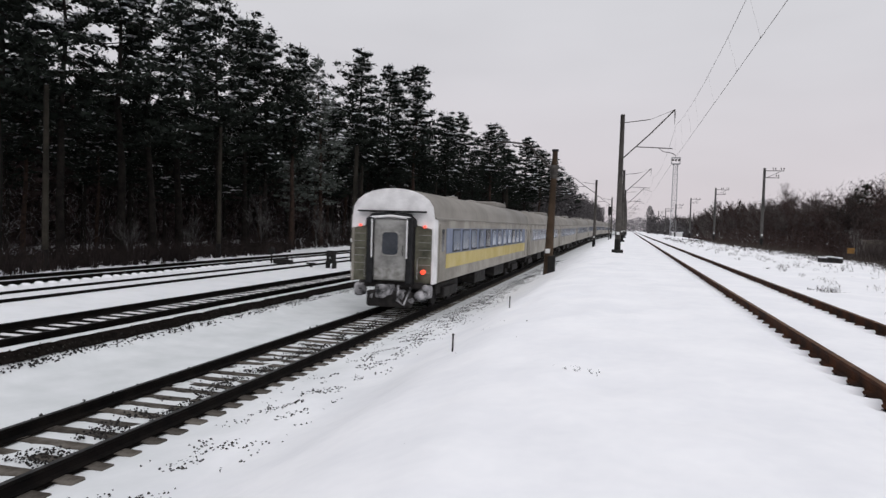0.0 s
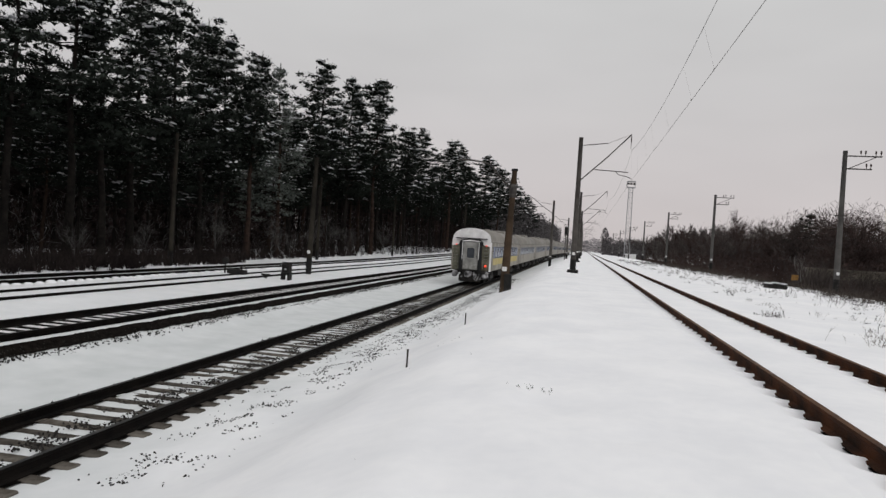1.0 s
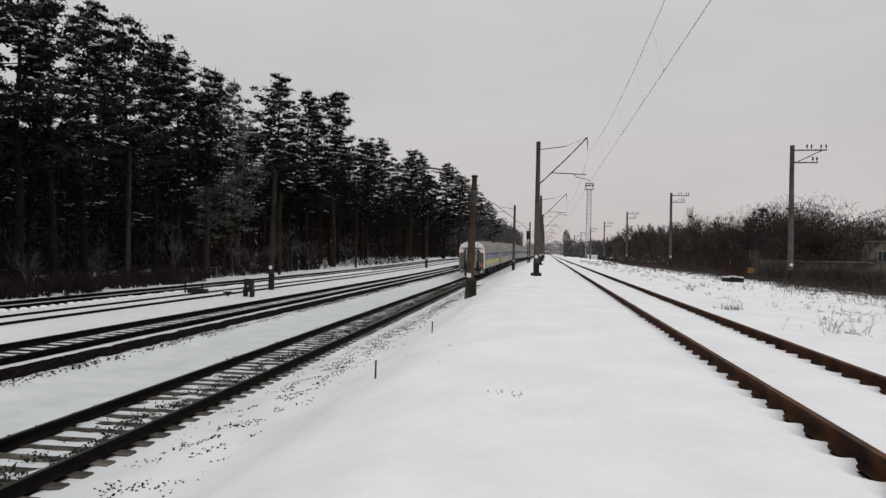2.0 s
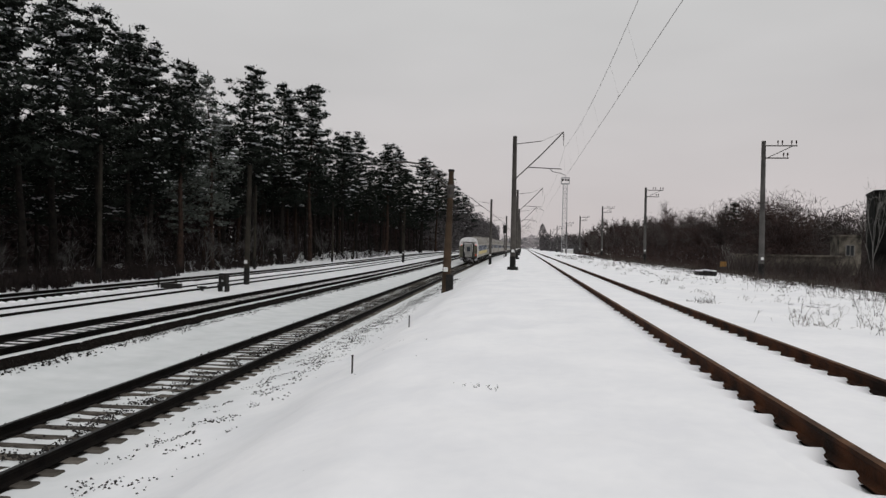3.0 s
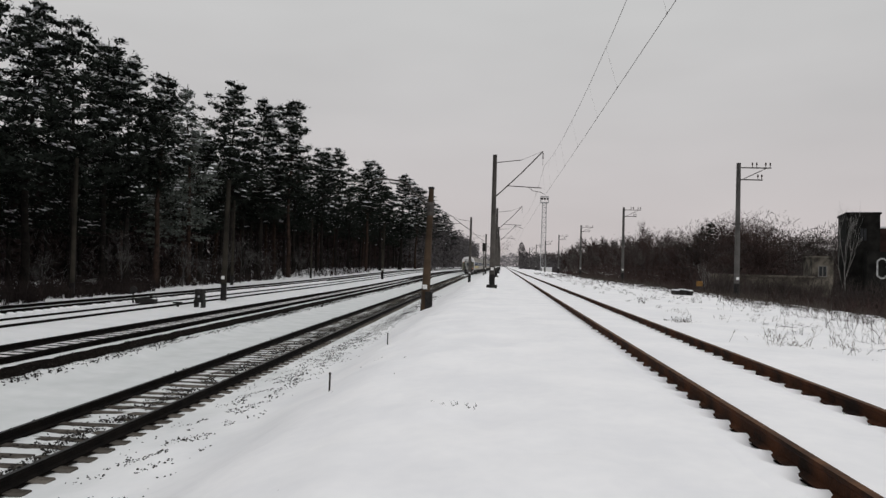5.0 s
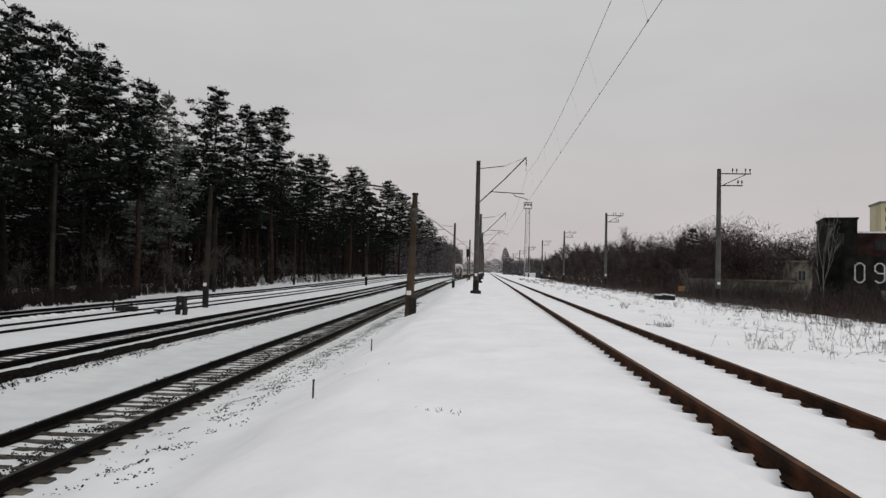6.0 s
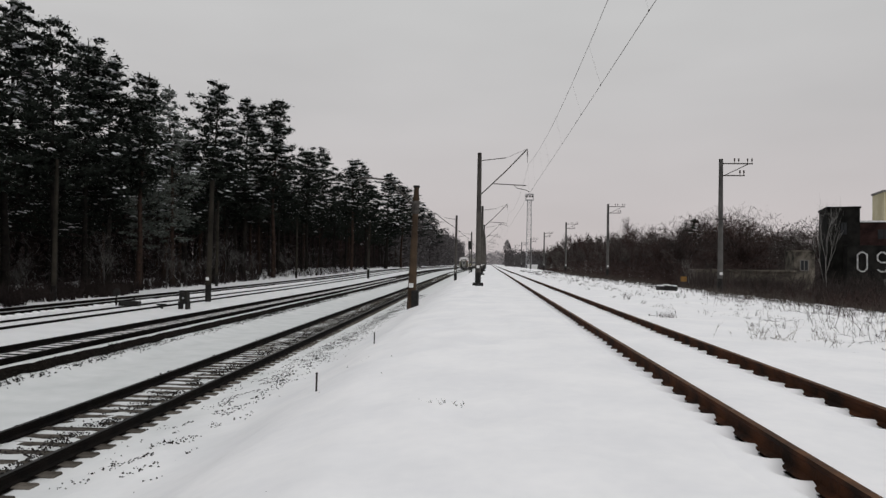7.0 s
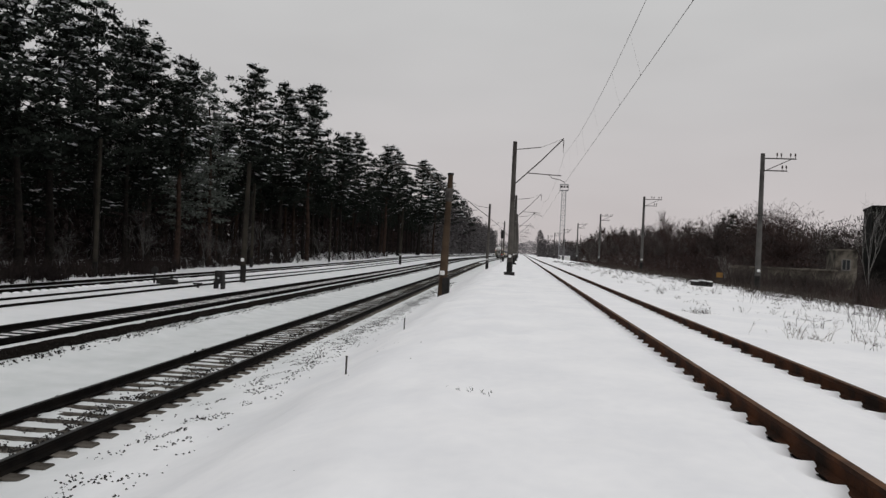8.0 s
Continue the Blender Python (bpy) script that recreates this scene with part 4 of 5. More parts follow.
def overhead():
    ys = [(3, -0.75), (48.1, -0.75), (93, -0.95), (138, -1.0), (183, -1.1), (228, -1.2), (273, -1.3), (318, -1.4)]
    for i, (y, x) in enumerate(ys[1:]):
        catenary_pole(pose(x, y, ground(x, y)), 9.5, "tall grey concrete catenary pole with black base and bracket arm" if i == 0 else "grey concrete catenary pole receding beside the rusty track", 1, 3.4, 9.8, 6.55, 7.3, 6.72)
    # the messenger and contact wires over the rusty track
    wire("messenger_wire", [(2.75, y, 8.75) for y, x in ys], 1.0, 0.007, "thin overhead messenger wire sagging between poles", "overhead wire")
    contact = wire("contact_wire", [(3.2 if y < 10 else 2.78 + 0.1 * (k % 2), y, 6.72) for k, (y, x) in enumerate(ys)], 0.04, 0.0075, "thin overhead contact wire above the rusty track", "overhead wire")
    for k in range(9):
        y = 8 + 5 * k + 0.6 * (k % 3)
        u = (y - 3) / 45.1
        zt = 8.75 - 4 * u * (1 - u)
        bm = bmesh.new()
        xc = 3.2 - 0.32 * u
        tube(bm, [(2.75, y, zt), (xc, y, 6.70)], 0.002, 3)
        tube(bm, [(xc, y - 0.05, 6.70), (xc, y + 0.05, 6.70)], 0.016, 6)
        part("dropper", bm, WIRE, contact)
    r = random.Random(2)
    for i, (y0, x0, h, lean, brown) in enumerate(((39.6, -3.72, 7.15, 0.2, True), (95.4, -3.35, 9.2, 0.05, False), (150, -2.8, 9.0, 0, False), (205, -2.8, 9, 0, False), (262, -2.8, 9, 0, False))):
        p = left(x0, y0)
        catenary_pole(pose(p.x, p.y, ground(p.x, p.y), 0, 0, LEFT), h, "stained brown leaning concrete pole with black base beside the main track" if brown else "dark slim concrete catenary pole beside the main track", -1, 3.1, h + 0.35, h - 1.8, h - 0.9, h - 1.8, 0.27 if brown else 0.2, POLE_BROWN if brown else POLE_GREY, lean, False)
    for x0, y0, h in ((-16.2, 40.3, 7.4), (-15.7, 95, 8), (-15.7, 150, 8)):
        p = left(x0, y0)
        t = thing("line_post", pose(p.x, p.y, ground(p.x, p.y)), "brownish concrete post with black white-marked base between sidings", "post", "siding posts")
        pole_shaft(t, h, 0.17, 0.13, POLE_FOREST, 0.1, 1.0, False)
    for x0, y0, h in ((-23.9, 37.2, 8.1), (-24.2, 62, 8.0), (-24.0, 88, 8.0), (-23.9, 24.0, 8)):
        p = left(x0, y0)
        t = thing("line_post", pose(p.x, p.y, ground(p.x, p.y)), "grey concrete post with black base at the forest edge", "post", "forest edge posts")
        pole_shaft(t, h, 0.14, 0.10, POLE_FOREST, 0, 0.9, False, False)
    for i in range(7):
        x, y = 17.4 - 0.9 * i, 52 + 43 * i
        line_pole(pose(x, y, ground(x, y) - 0.05), 10.35, "pale concrete line pole with crossarms and insulators at the embankment edge")


# ---- the train ----
BODY_GREY = mat("dusty_coach_paint", (0.20, 0.185, 0.155), (0.36, 0.335, 0.295), 0.9, 0.5, bump=0.05)
BODY_ROOF = mat("frosted_coach_roof", (0.18, 0.168, 0.15), (0.26, 0.245, 0.222), 0.3, 0.7)
BODY_YELLOW = mat("yellow_stripe_paint", (0.46, 0.36, 0.10), (0.55, 0.46, 0.20), 1.2, 0.5)
BODY_BAND = mat("grey_band_paint", (0.16, 0.16, 0.165), (0.23, 0.23, 0.235), 2, 0.5)
BODY_BLUE = mat("blue_band_paint", (0.13, 0.16, 0.24), (0.20, 0.23, 0.31), 2, 0.5)
END_WHITE = mat("snow_caked_end", (0.62, 0.61, 0.61), (0.80, 0.79, 0.79), 2.5, 0.8, bump=0.3)
END_GREEN = mat("grimy_coach_end", (0.05, 0.05, 0.035), (0.16, 0.155, 0.115), 1.6, 0.7)
RUNG = mat("frosted_rung_steel", (0.16, 0.155, 0.14), (0.34, 0.335, 0.32), 6, 0.7)
RUBBER = mat("black_gangway_rubber", (0.006, 0.006, 0.007), (0.015, 0.015, 0.016), 5, 0.6)
DOOR_GREY = mat("grey_gangway_door", (0.15, 0.147, 0.14), (0.33, 0.325, 0.31), 1.6, 0.6)
COACH_GLASS = mat("dark_coach_glass", (0.02, 0.024, 0.03), (0.05, 0.055, 0.065), 1, 0.12)
# blue-grey pane colour, its tone differing from pane to pane
COACH_GLASS_PALE = mat("pale_blue_glass", (0.07, 0.095, 0.145), (0.22, 0.26, 0.33), 0.8, 0.15, random_value=0.35)
UNDERFRAME = mat("dark_underframe", (0.012, 0.011, 0.011), (0.035, 0.032, 0.03), 4, 0.8)
CAKED = mat("snow_caked_underframe", (0.02, 0.02, 0.021), (0.46, 0.45, 0.46), 3.0, 0.85, bump=0.5, bump_scale=10)
RED_LAMP = mat("lit_red_lamp", (1.0, 0.10, 0.07), (1.0, 0.16, 0.10), 5, 0.3, glow=0.8)
RED_BRIGHT = mat("bright_red_lamp", (1.0, 0.05, 0.025), (1.0, 0.10, 0.04), 5, 0.3, glow=1.0)


def section(z0, top=4.35, half=1.55):
    """Half outline of a coach from z0 up over the roof, left to right."""
    pts = [(-half, z0), (-half, 2.2), (-half + 0.02, 3.35)]
    for i in range(1, 12):
        a = math.pi * (1 - i / 12)
        s = abs(math.sin(a)) ** 0.75
        pts.append((math.cos(a) * (half - 0.02) * (1 if abs(math.cos(a)) < 0.93 else 1), 3.35 + (top - 3.35) * s))
    pts += [(half - 0.02, 3.35), (half, 2.2), (half, z0)]
    return pts


def extrude(pts, y0, y1, closed=True):
    bm = bmesh.new()
    a = [bm.verts.new((x, y0, z)) for x, z in pts]
    b = [bm.verts.new((x, y1, z)) for x, z in pts]
    for i in range(len(pts) - (0 if closed else 1)):
        j = (i + 1) % len(pts)
        bm.faces.new((a[i], a[j], b[j], b[i]))
    if closed:
        bm.faces.new(list(reversed(a)))
        bm.faces.new(b)
    bmesh.ops.recalc_face_normals(bm, faces=bm.faces)
    return bm


def rounded_plate(cx, cz, w, h, rad, y0, y1):
    pts = []
    for sx, sz, a0 in ((1, 1, 0), (-1, 1, 90), (-1, -1, 180), (1, -1, 270)):
        for k in range(5):
            a = radians(a0 + k * 22.5)
            pts.append((cx + sx * (w / 2 - rad) + rad * math.cos(a), cz + sz * (h / 2 - rad) + rad * math.sin(a)))
    return extrude(pts, y0, y1)


LENGTH = 24.0


def coach(m, label, tail=True):
    """A coach; its rear end at y = 0, rail level at z = 0."""
    t = thing("passenger_coach", m, label, "train coach", "train coaches")
    low = [(-1.55, 1.05), (-1.55, 2.2), (-1.53, 3.35), (1.53, 3.35), (1.55, 2.2), (1.55, 1.05)]
    part("body", extrude(low, 0, LENGTH), BODY_GREY, t, "dusty grey coach body")
    part("roof", extrude([p for p in section(3.35) if p[1] >= 3.35], -0.02, LENGTH + 0.02), BODY_ROOF, t, "frost-grey rounded roof", True)
    for s in (-1, 1):
        for nm, z0, z1, mm in (("yellow_stripe", 1.5, 2.03, BODY_YELLOW), ("blue_band", 2.05, 2.98, BODY_BLUE)) if tail else (("grey_band", 2.05, 2.98, BODY_BAND), ):
            bm = bmesh.new()
            box(bm, *sorted((s * 1.545, s * 1.562)), 1.5, LENGTH - 1.5, z0, z1)
            part(nm, bm, mm, t, nm.replace("_", " "))
        bm = bmesh.new()
        box(bm, *sorted((s * 1.52, s * 1.60)), 0, LENGTH, 3.28, 3.36, 0.015)
        part("gutter", bm, BODY_ROOF, t)
        for k in range(12):
            bm = bmesh.new()
            y = 2.5 + k * 1.6
            box(bm, *sorted((s * 1.55, s * 1.570)), y - 0.09, y + 1.11, 2.08, 2.95, 0.02)
            w = part("window", bm, RUBBER if tail else BODY_BAND, t, "dark rubber-framed window" if tail else "")
            bm = bmesh.new()
            box(bm, *sorted((s * 1.566, s * 1.578)), y, y + 1.02, 2.14, 2.9, 0.012)
            part("pane", bm, COACH_GLASS if tail and k in (4, 9) else COACH_GLASS_PALE, w)
        for y in (0.55, LENGTH - 1.35):
            bm = bmesh.new()
            box(bm, *sorted((s * 1.54, s * 1.575)), y, y + 0.8, 1.15, 3.15, 0.015)
            d = part("door", bm, BODY_GREY, t)
            bm = bmesh.new()
            box(bm, *sorted((s * 1.572, s * 1.585)), y + 0.24, y + 0.56, 2.15, 2.95, 0.01)
            part("door_window", bm, COACH_GLASS, d)
    for y in (3.6, LENGTH - 3.6):
        bm = bmesh.new()
        box(bm, -1.1, 1.1, y - 1.7, y + 1.7, 0.45, 0.85, 0.05)
        box(bm, -1.25, -0.95, y - 1.1, y + 1.1, 0.3, 0.7, 0.05)
        box(bm, 0.95, 1.25, y - 1.1, y + 1.1, 0.3, 0.7, 0.05)
        b = part("bogie", bm, UNDERFRAME, t)
        for dy in (-1.2, 1.2):
            for s in (-1, 1):
                bm = bmesh.new()
                tube(bm, [(s * 0.74, y + dy, 0.475), (s * 0.86, y + dy, 0.475)], 0.475, 20)
                part("wheel", bm, UNDERFRAME, b)
    for x0, x1, y0, y1 in ((-1.2, -0.3, 7, 9.4), (0.2, 1.25, 8, 10.5), (-1.2, 0.2, 12, 14.5), (0.5, 1.25, 13, 16)):
        bm = bmesh.new()
        box(bm, x0, x1, y0, y1, 0.4, 1.06, 0.04)
        part("equipment_box", bm, UNDERFRAME, t)
    for y in (8.0, 12.0, 16.0):
        bm = bmesh.new()
        tube(bm, [(0, y, 4.28), (0, y, 4.42), (0, y, 4.47)], [0.32, 0.3, 0.12], 12)
        part("roof_vent", bm, BODY_ROOF, t)
    bm = bmesh.new()
    box(bm, -0.75, 0.75, 15.5, 19.0, 4.2, 4.55, 0.1)
    part("roof_unit", bm, BODY_ROOF, t)
    if not tail:  # a closed gangway to the coach behind
        part("gangway_bellow", extrude(section(1.2, 4.2, 1.46), -0.55, -0.02), BODY_ROOF, t, "frosted closed gangway")
        bm = bmesh.new()
        box(bm, -1.2, 1.2, -0.1, 0.3, 0.85, 1.08, 0.03)
        part("buffer_beam", bm, UNDERFRAME, t)
        bm = bmesh.new()
        box(bm, -0.16, 0.16, -0.55, 0.1, 0.62, 0.98, 0.08)
        part("coupler", bm, UNDERFRAME, t)
        return t
    # the end wall with its gangway
    part("end_wall", extrude(section(1.05, 4.33, 1.53), -0.06, 0.0), END_GREEN, t, "grimy greenish end wall")
    bm = extrude([(-1.545, 2.92)] + [p for p in section(3.0, 4.345, 1.545) if p[1] > 3.3] + [(1.545, 2.92), (0.95, 3.06), (0.3, 3.02), (-0.3, 3.05), (-0.95, 3.03)], -0.09, -0.055)
    part("snow_cap", bm, END_WHITE, t, "snow-caked upper end")
    for s in (-1, 1):
        bm = bmesh.new()
        box(bm, *sorted((s * 0.6, s * 0.86)), -0.42, -0.05, 1.0, 3.32, 0.06)
        part("gangway_bellow", bm, RUBBER, t)
        bm = bmesh.new()
        box(bm, *sorted((s * 0.62, s * 0.67)), -0.45, -0.40, 1.9, 3.25, 0.02)
        part("gangway_edge", bm, END_WHITE, t)
        bm = bmesh.new()
        box(bm, *sorted((s * 1.44, s * 1.56)), -0.085, 0.34, 1.02, 3.3, 0.04)
        part("corner_post", bm, END_WHITE if s > 0 else BODY_GREY, t, "pale corner post")
        bm = bmesh.new()
        tube(bm, [(s * 0.98, -0.2, 1.2), (s * 0.98, -0.2, 1.9)], 0.016, 6)
        tube(bm, [(s * 0.98, -0.2, 1.2), (s * 0.98, -0.06, 1.2)], 0.012, 6)
        tube(bm, [(s * 0.98, -0.2, 1.9), (s * 0.98, -0.06, 1.9)], 0.012, 6)
        part("grab_rail", bm, RUNG, t)
        bm = bmesh.new()
        for k in range(6):
            box(bm, *sorted((s * 1.0, s * 1.44)), -0.13, -0.1, 1.42 + k * 0.26, 1.44 + k * 0.26, 0.006)
        part("end_ladder", bm, RUNG, t, "frosted ladder rungs")
        bm = bmesh.new()
        tube(bm, [(s * 1.2, -0.16, 3.02), (s * 1.2, -0.07, 3.02)], 0.052, 14)
        part("tail_lamp", bm, RED_LAMP if tail else COACH_GLASS, t, "small red lamp" if tail else "unlit lamp")
        bm = bmesh.new()
        box(bm, *sorted((s * 1.08, s * 1.42)), -0.12, 0.4, 0.5, 0.98, 0.1)
        part("end_step", bm, CAKED, t, "snow-packed step")
    bm = bmesh.new()
    tube(bm, [(-0.88, -0.25, 3.0), (-0.86, -0.25, 3.22), (-0.72, -0.25, 3.36), (0, -0.25, 3.42), (0.72, -0.25, 3.36), (0.86, -0.25, 3.22), (0.88, -0.25, 3.0)], 0.085, 8)
    part("gangway_top", bm, RUBBER, t, "black rounded rubber hood", True)
    bm = bmesh.new()
    tube(bm, [(-0.74, -0.33, 3.30), (0, -0.33, 3.37), (0.74, -0.33, 3.30)], 0.045, 8)
    part("hood_snow", bm, END_WHITE, t, "snow line on the hood", True)
    bm = bmesh.new()
    box(bm, -1.25, 1.25, -0.3, -0.08, 3.5, 3.56, 0.02)
    part("end_ledge", bm, RUBBER, t)
    bm = bmesh.new()
    box(bm, -0.6, 0.6, -0.3, -0.06, 1.12, 3.24, 0.02)
    d = part("gangway_door", bm, DOOR_GREY, t, "grey gangway door")
    part("pane_rim", rounded_plate(0, 2.41, 0.68, 0.88, 0.16, -0.325, -0.295), RUNG, d, "pale window rim")
    part("door_pane", rounded_plate(0, 2.41, 0.58, 0.78, 0.13, -0.335, -0.30), COACH_GLASS, d)
    bm = bmesh.new()
    box(bm, -0.56, 0.56, -0.315, -0.295, 1.16, 1.55, 0.01)
    part("kick_plate", bm, RUNG, d, "pale scuffed kick plate")
    bm = bmesh.new()
    tube(bm, [(0.48, -0.36, 2.0), (0.48, -0.36, 2.35)], 0.015, 6)
    part("handle", bm, RUBBER, d)
    bm = bmesh.new()
    tube(bm, [(1.18, -0.2, 1.45), (1.18, -0.06, 1.45)], 0.08, 14)
    part("signal_lamp", bm, RED_BRIGHT if tail else COACH_GLASS, t, "bright red lamp" if tail else "unlit lamp")
    bm = bmesh.new()
    box(bm, -1.2, 1.2, -0.1, 0.3, 0.85, 1.08, 0.03)
    box(bm, -0.85, 0.85, -0.35, -0.05, 0.18, 0.75, 0.1)
    part("buffer_beam", bm, UNDERFRAME, t)
    bm = bmesh.new()
    box(bm, -0.16, 0.16, -0.75, 0.1, 0.62, 0.98, 0.08)
    box(bm, -0.3, 0.05, -0.9, -0.6, 0.55, 1.02, 0.08)
    part("coupler", bm, CAKED, t, "snow-caked coupler")
    r = random.Random(77)
    for cx, cz, w in ((-1.1, 0.78, 0.26), (-0.6, 0.55, 0.22), (0.45, 0.62, 0.26), (0.75, 0.45, 0.2), (1.15, 0.62, 0.28), (1.3, 0.9, 0.16), (-0.25, 0.35, 0.16)):
        bm = bmesh.new()
        bmesh.ops.create_icosphere(bm, subdivisions=2, radius=w)
        for v in bm.verts:
            v.co = Vector((cx + v.co.x * r.uniform(0.6, 1.0), -0.22 + v.co.y * 0.7, cz + v.co.z * r.uniform(0.5, 1.05)))
        part("caked_snow", bm, CAKED, t, "lump of dirty caked snow", True)
    bm = bmesh.new()
    tube(bm, [(-0.45, -0.35, 0.95), (-0.5, -0.5, 0.5), (-0.3, -0.5, 0.36), (-0.15, -0.4, 0.8)], 0.035, 7)
    part("brake_hose", bm, UNDERFRAME, t)
    bm = bmesh.new()
    tube(bm, [(0.35, -0.3, 0.95), (0.4, -0.5, 0.45), (0.62, -0.5, 0.3), (0.8, -0.3, 0.9)], 0.05, 7)
    part("brake_hose", bm, CAKED, t)
    return t


COACHES = []


def train():
    first = coach(Matrix(), "grey tail coach with blue window band, yellow stripe and red lamps")
    for o in first.children_recursive:  # a slightly narrow, low body
        o.data.transform(Matrix.Diagonal((0.93, 1, 0.94, 1)))
    COACHES.append(first)
    second = coach(Matrix(), "grey passenger coach with blue window band and yellow stripe", False)
    for o in second.children_recursive:
        o.data.transform(Matrix.Diagonal((0.93, 1, 0.94, 1)))
    COACHES.append(second)
    for i in range(2, 10):
        COACHES.append(copy_thing(second, Matrix()))


SPEED, START = 27.45, 21.2


def motions():
    for i, c in enumerate(COACHES):
        rows = []
        for k in range(17):
            y = START + SPEED * k / 2 + i * (LENGTH + 0.58)
            p = left(-7.10, y, -1.35)
            d = left(-7.10, y + LENGTH, -1.35) - p
            rows.append((k / 2, pose(p.x, p.y, p.z, math.degrees(math.atan2(d.z, d.y)), 0, math.degrees(math.atan2(-d.x, d.y)))))
        walk(c, rows)


# ---- far right buildings and mast ----
BRICK_DARK = mat("sooty_wall", (0.005, 0.005, 0.0046), (0.017, 0.0165, 0.015), 0.6, 0.95, gloss=0.08, bump=0.3)
BRICK_RED = mat("dull_red_wall", (0.016, 0.009, 0.0085), (0.042, 0.023, 0.021), 0.7, 0.95, gloss=0.1, bump=0.3)
WALL_GREY = mat("grey_render_wall", (0.10, 0.097, 0.09), (0.17, 0.165, 0.155), 0.5, 0.9, bump=0.3)
WALL_YELLOW = mat("yellow_block_wall", (0.38, 0.34, 0.22), (0.46, 0.42, 0.29), 0.2, 0.9)
WALL_BEIGE = mat("stained_beige_wall", (0.02, 0.018, 0.015), (0.17, 0.15, 0.122), 0.7, 0.95, bump=0.3)
GLASS_DARK = mat("dark_window_glass", (0.015, 0.016, 0.018), (0.03, 0.032, 0.034), 1, 0.35, gloss=0.12)


def mast(x, y, h):
    t = thing("lighting_mast", pose(x, y, ground(x, y) - 0.2), "tall pale lattice floodlight mast above the tracks", "lighting mast")
    c = [(-1, -1), (1, -1), (1, 1), (-1, 1)]
    wid = lambda z: 0.95 - 0.25 * z / h
    for a, b in c:
        bm = bmesh.new()
        tube(bm, [(a * wid(0), b * wid(0), 0), (a * wid(h), b * wid(h), h)], 0.09, 5)
        part("leg", bm, STEEL_PALE, t)
    for k in range(14):
        z0, z1 = h * k / 14, h * (k + 1) / 14
        bm = bmesh.new()
        for i in range(4):
            (a0, b0), (a1, b1) = c[i], c[(i + 1) % 4]
            tube(bm, [(a0 * wid(z0), b0 * wid(z0), z0), (a1 * wid(z1), b1 * wid(z1), z1)], 0.05, 4)
            tube(bm, [(a0 * wid(z1), b0 * wid(z1), z1), (a1 * wid(z1), b1 * wid(z1), z1)], 0.05, 4)
        part("lattice_bay", bm, STEEL_PALE, t)
    bm = bmesh.new()
    box(bm, -1.5, 1.5, -1.5, 1.5, h - 0.1, h + 0.15)
    for a, b in c:
        box(bm, a * 1.45 - 0.06, a * 1.45 + 0.06, b * 1.45 - 0.06, b * 1.45 + 0.06, h, h + 2.2)
    box(bm, -1.5, 1.5, -1.5, 1.5, h + 2.1, h + 2.25)
    part("platform", bm, STEEL_PALE, t)
    for a in (-1, 0, 1):
        bm = bmesh.new()
        box(bm, a - 0.35, a + 0.35, -1.75, -1.45, h + 0.9, h + 1.6, 0.05)
        part("floodlight", bm, STEEL, t)


def ring_shape(bm, cx, z, w, h, s, y, nine=False):
    """A bold outline with cut corners, like a painted nought or nine."""
    w, h = w - s, h - s
    c = w * 0.32
    if nine:
        line = [(w * 0.42, -0.02 * h), (-w / 2 + c, -0.02 * h), (-w / 2, -0.02 * h + c), (-w / 2, h / 2 - c), (-w / 2 + c, h / 2), (w / 2 - c, h / 2), (w / 2, h / 2 - c), (w / 2, -h / 2 + c), (w / 2 - c, -h / 2), (-w / 2 + c, -h / 2), (-w / 2, -h / 2 + c * 0.9)]
    else:
        line = [(-w / 2 + c, h / 2), (w / 2 - c, h / 2), (w / 2, h / 2 - c), (w / 2, -h / 2 + c), (w / 2 - c, -h / 2), (-w / 2 + c, -h / 2), (-w / 2, -h / 2 + c), (-w / 2, h / 2 - c), (-w / 2 + c, h / 2)]
    closed = line[0] == line[-1]
    pts = [Vector((px, 0, pz)) for px, pz in (line[:-1] if closed else line)]
    n, rings = len(pts), []
    for i, p in enumerate(pts):
        a = pts[(i - 1) % n] if closed or i > 0 else p
        b = pts[(i + 1) % n] if closed or i < n - 1 else p
        d0, d1 = (p - a).normalized(), (b - p).normalized()
        d = (d0 + d1).normalized()
        m = Vector((-d.z, 0, d.x)) * (s / 2) / max(0.6, d.dot(d1 if d1.length else d0))
        rings.append([bm.verts.new((cx + q.x, yy, z + q.z)) for q, yy in ((p - m, y), (p - m, y - 0.05), (p + m, y - 0.05), (p + m, y))])
    for i in range(n if closed else n - 1):
        r0, r1 = rings[i], rings[(i + 1) % n]
        for k in range(3):
            bm.faces.new((r0[k], r1[k], r1[k + 1], r0[k + 1]))
    if not closed:
        bm.faces.new(rings[0])
        bm.faces.new(rings[-1])
    bmesh.ops.recalc_face_normals(bm, faces=bm.faces)


NUMERAL = mat("weathered_numeral_paint", (0.22, 0.22, 0.22), (0.45, 0.45, 0.44), 3, 0.8)


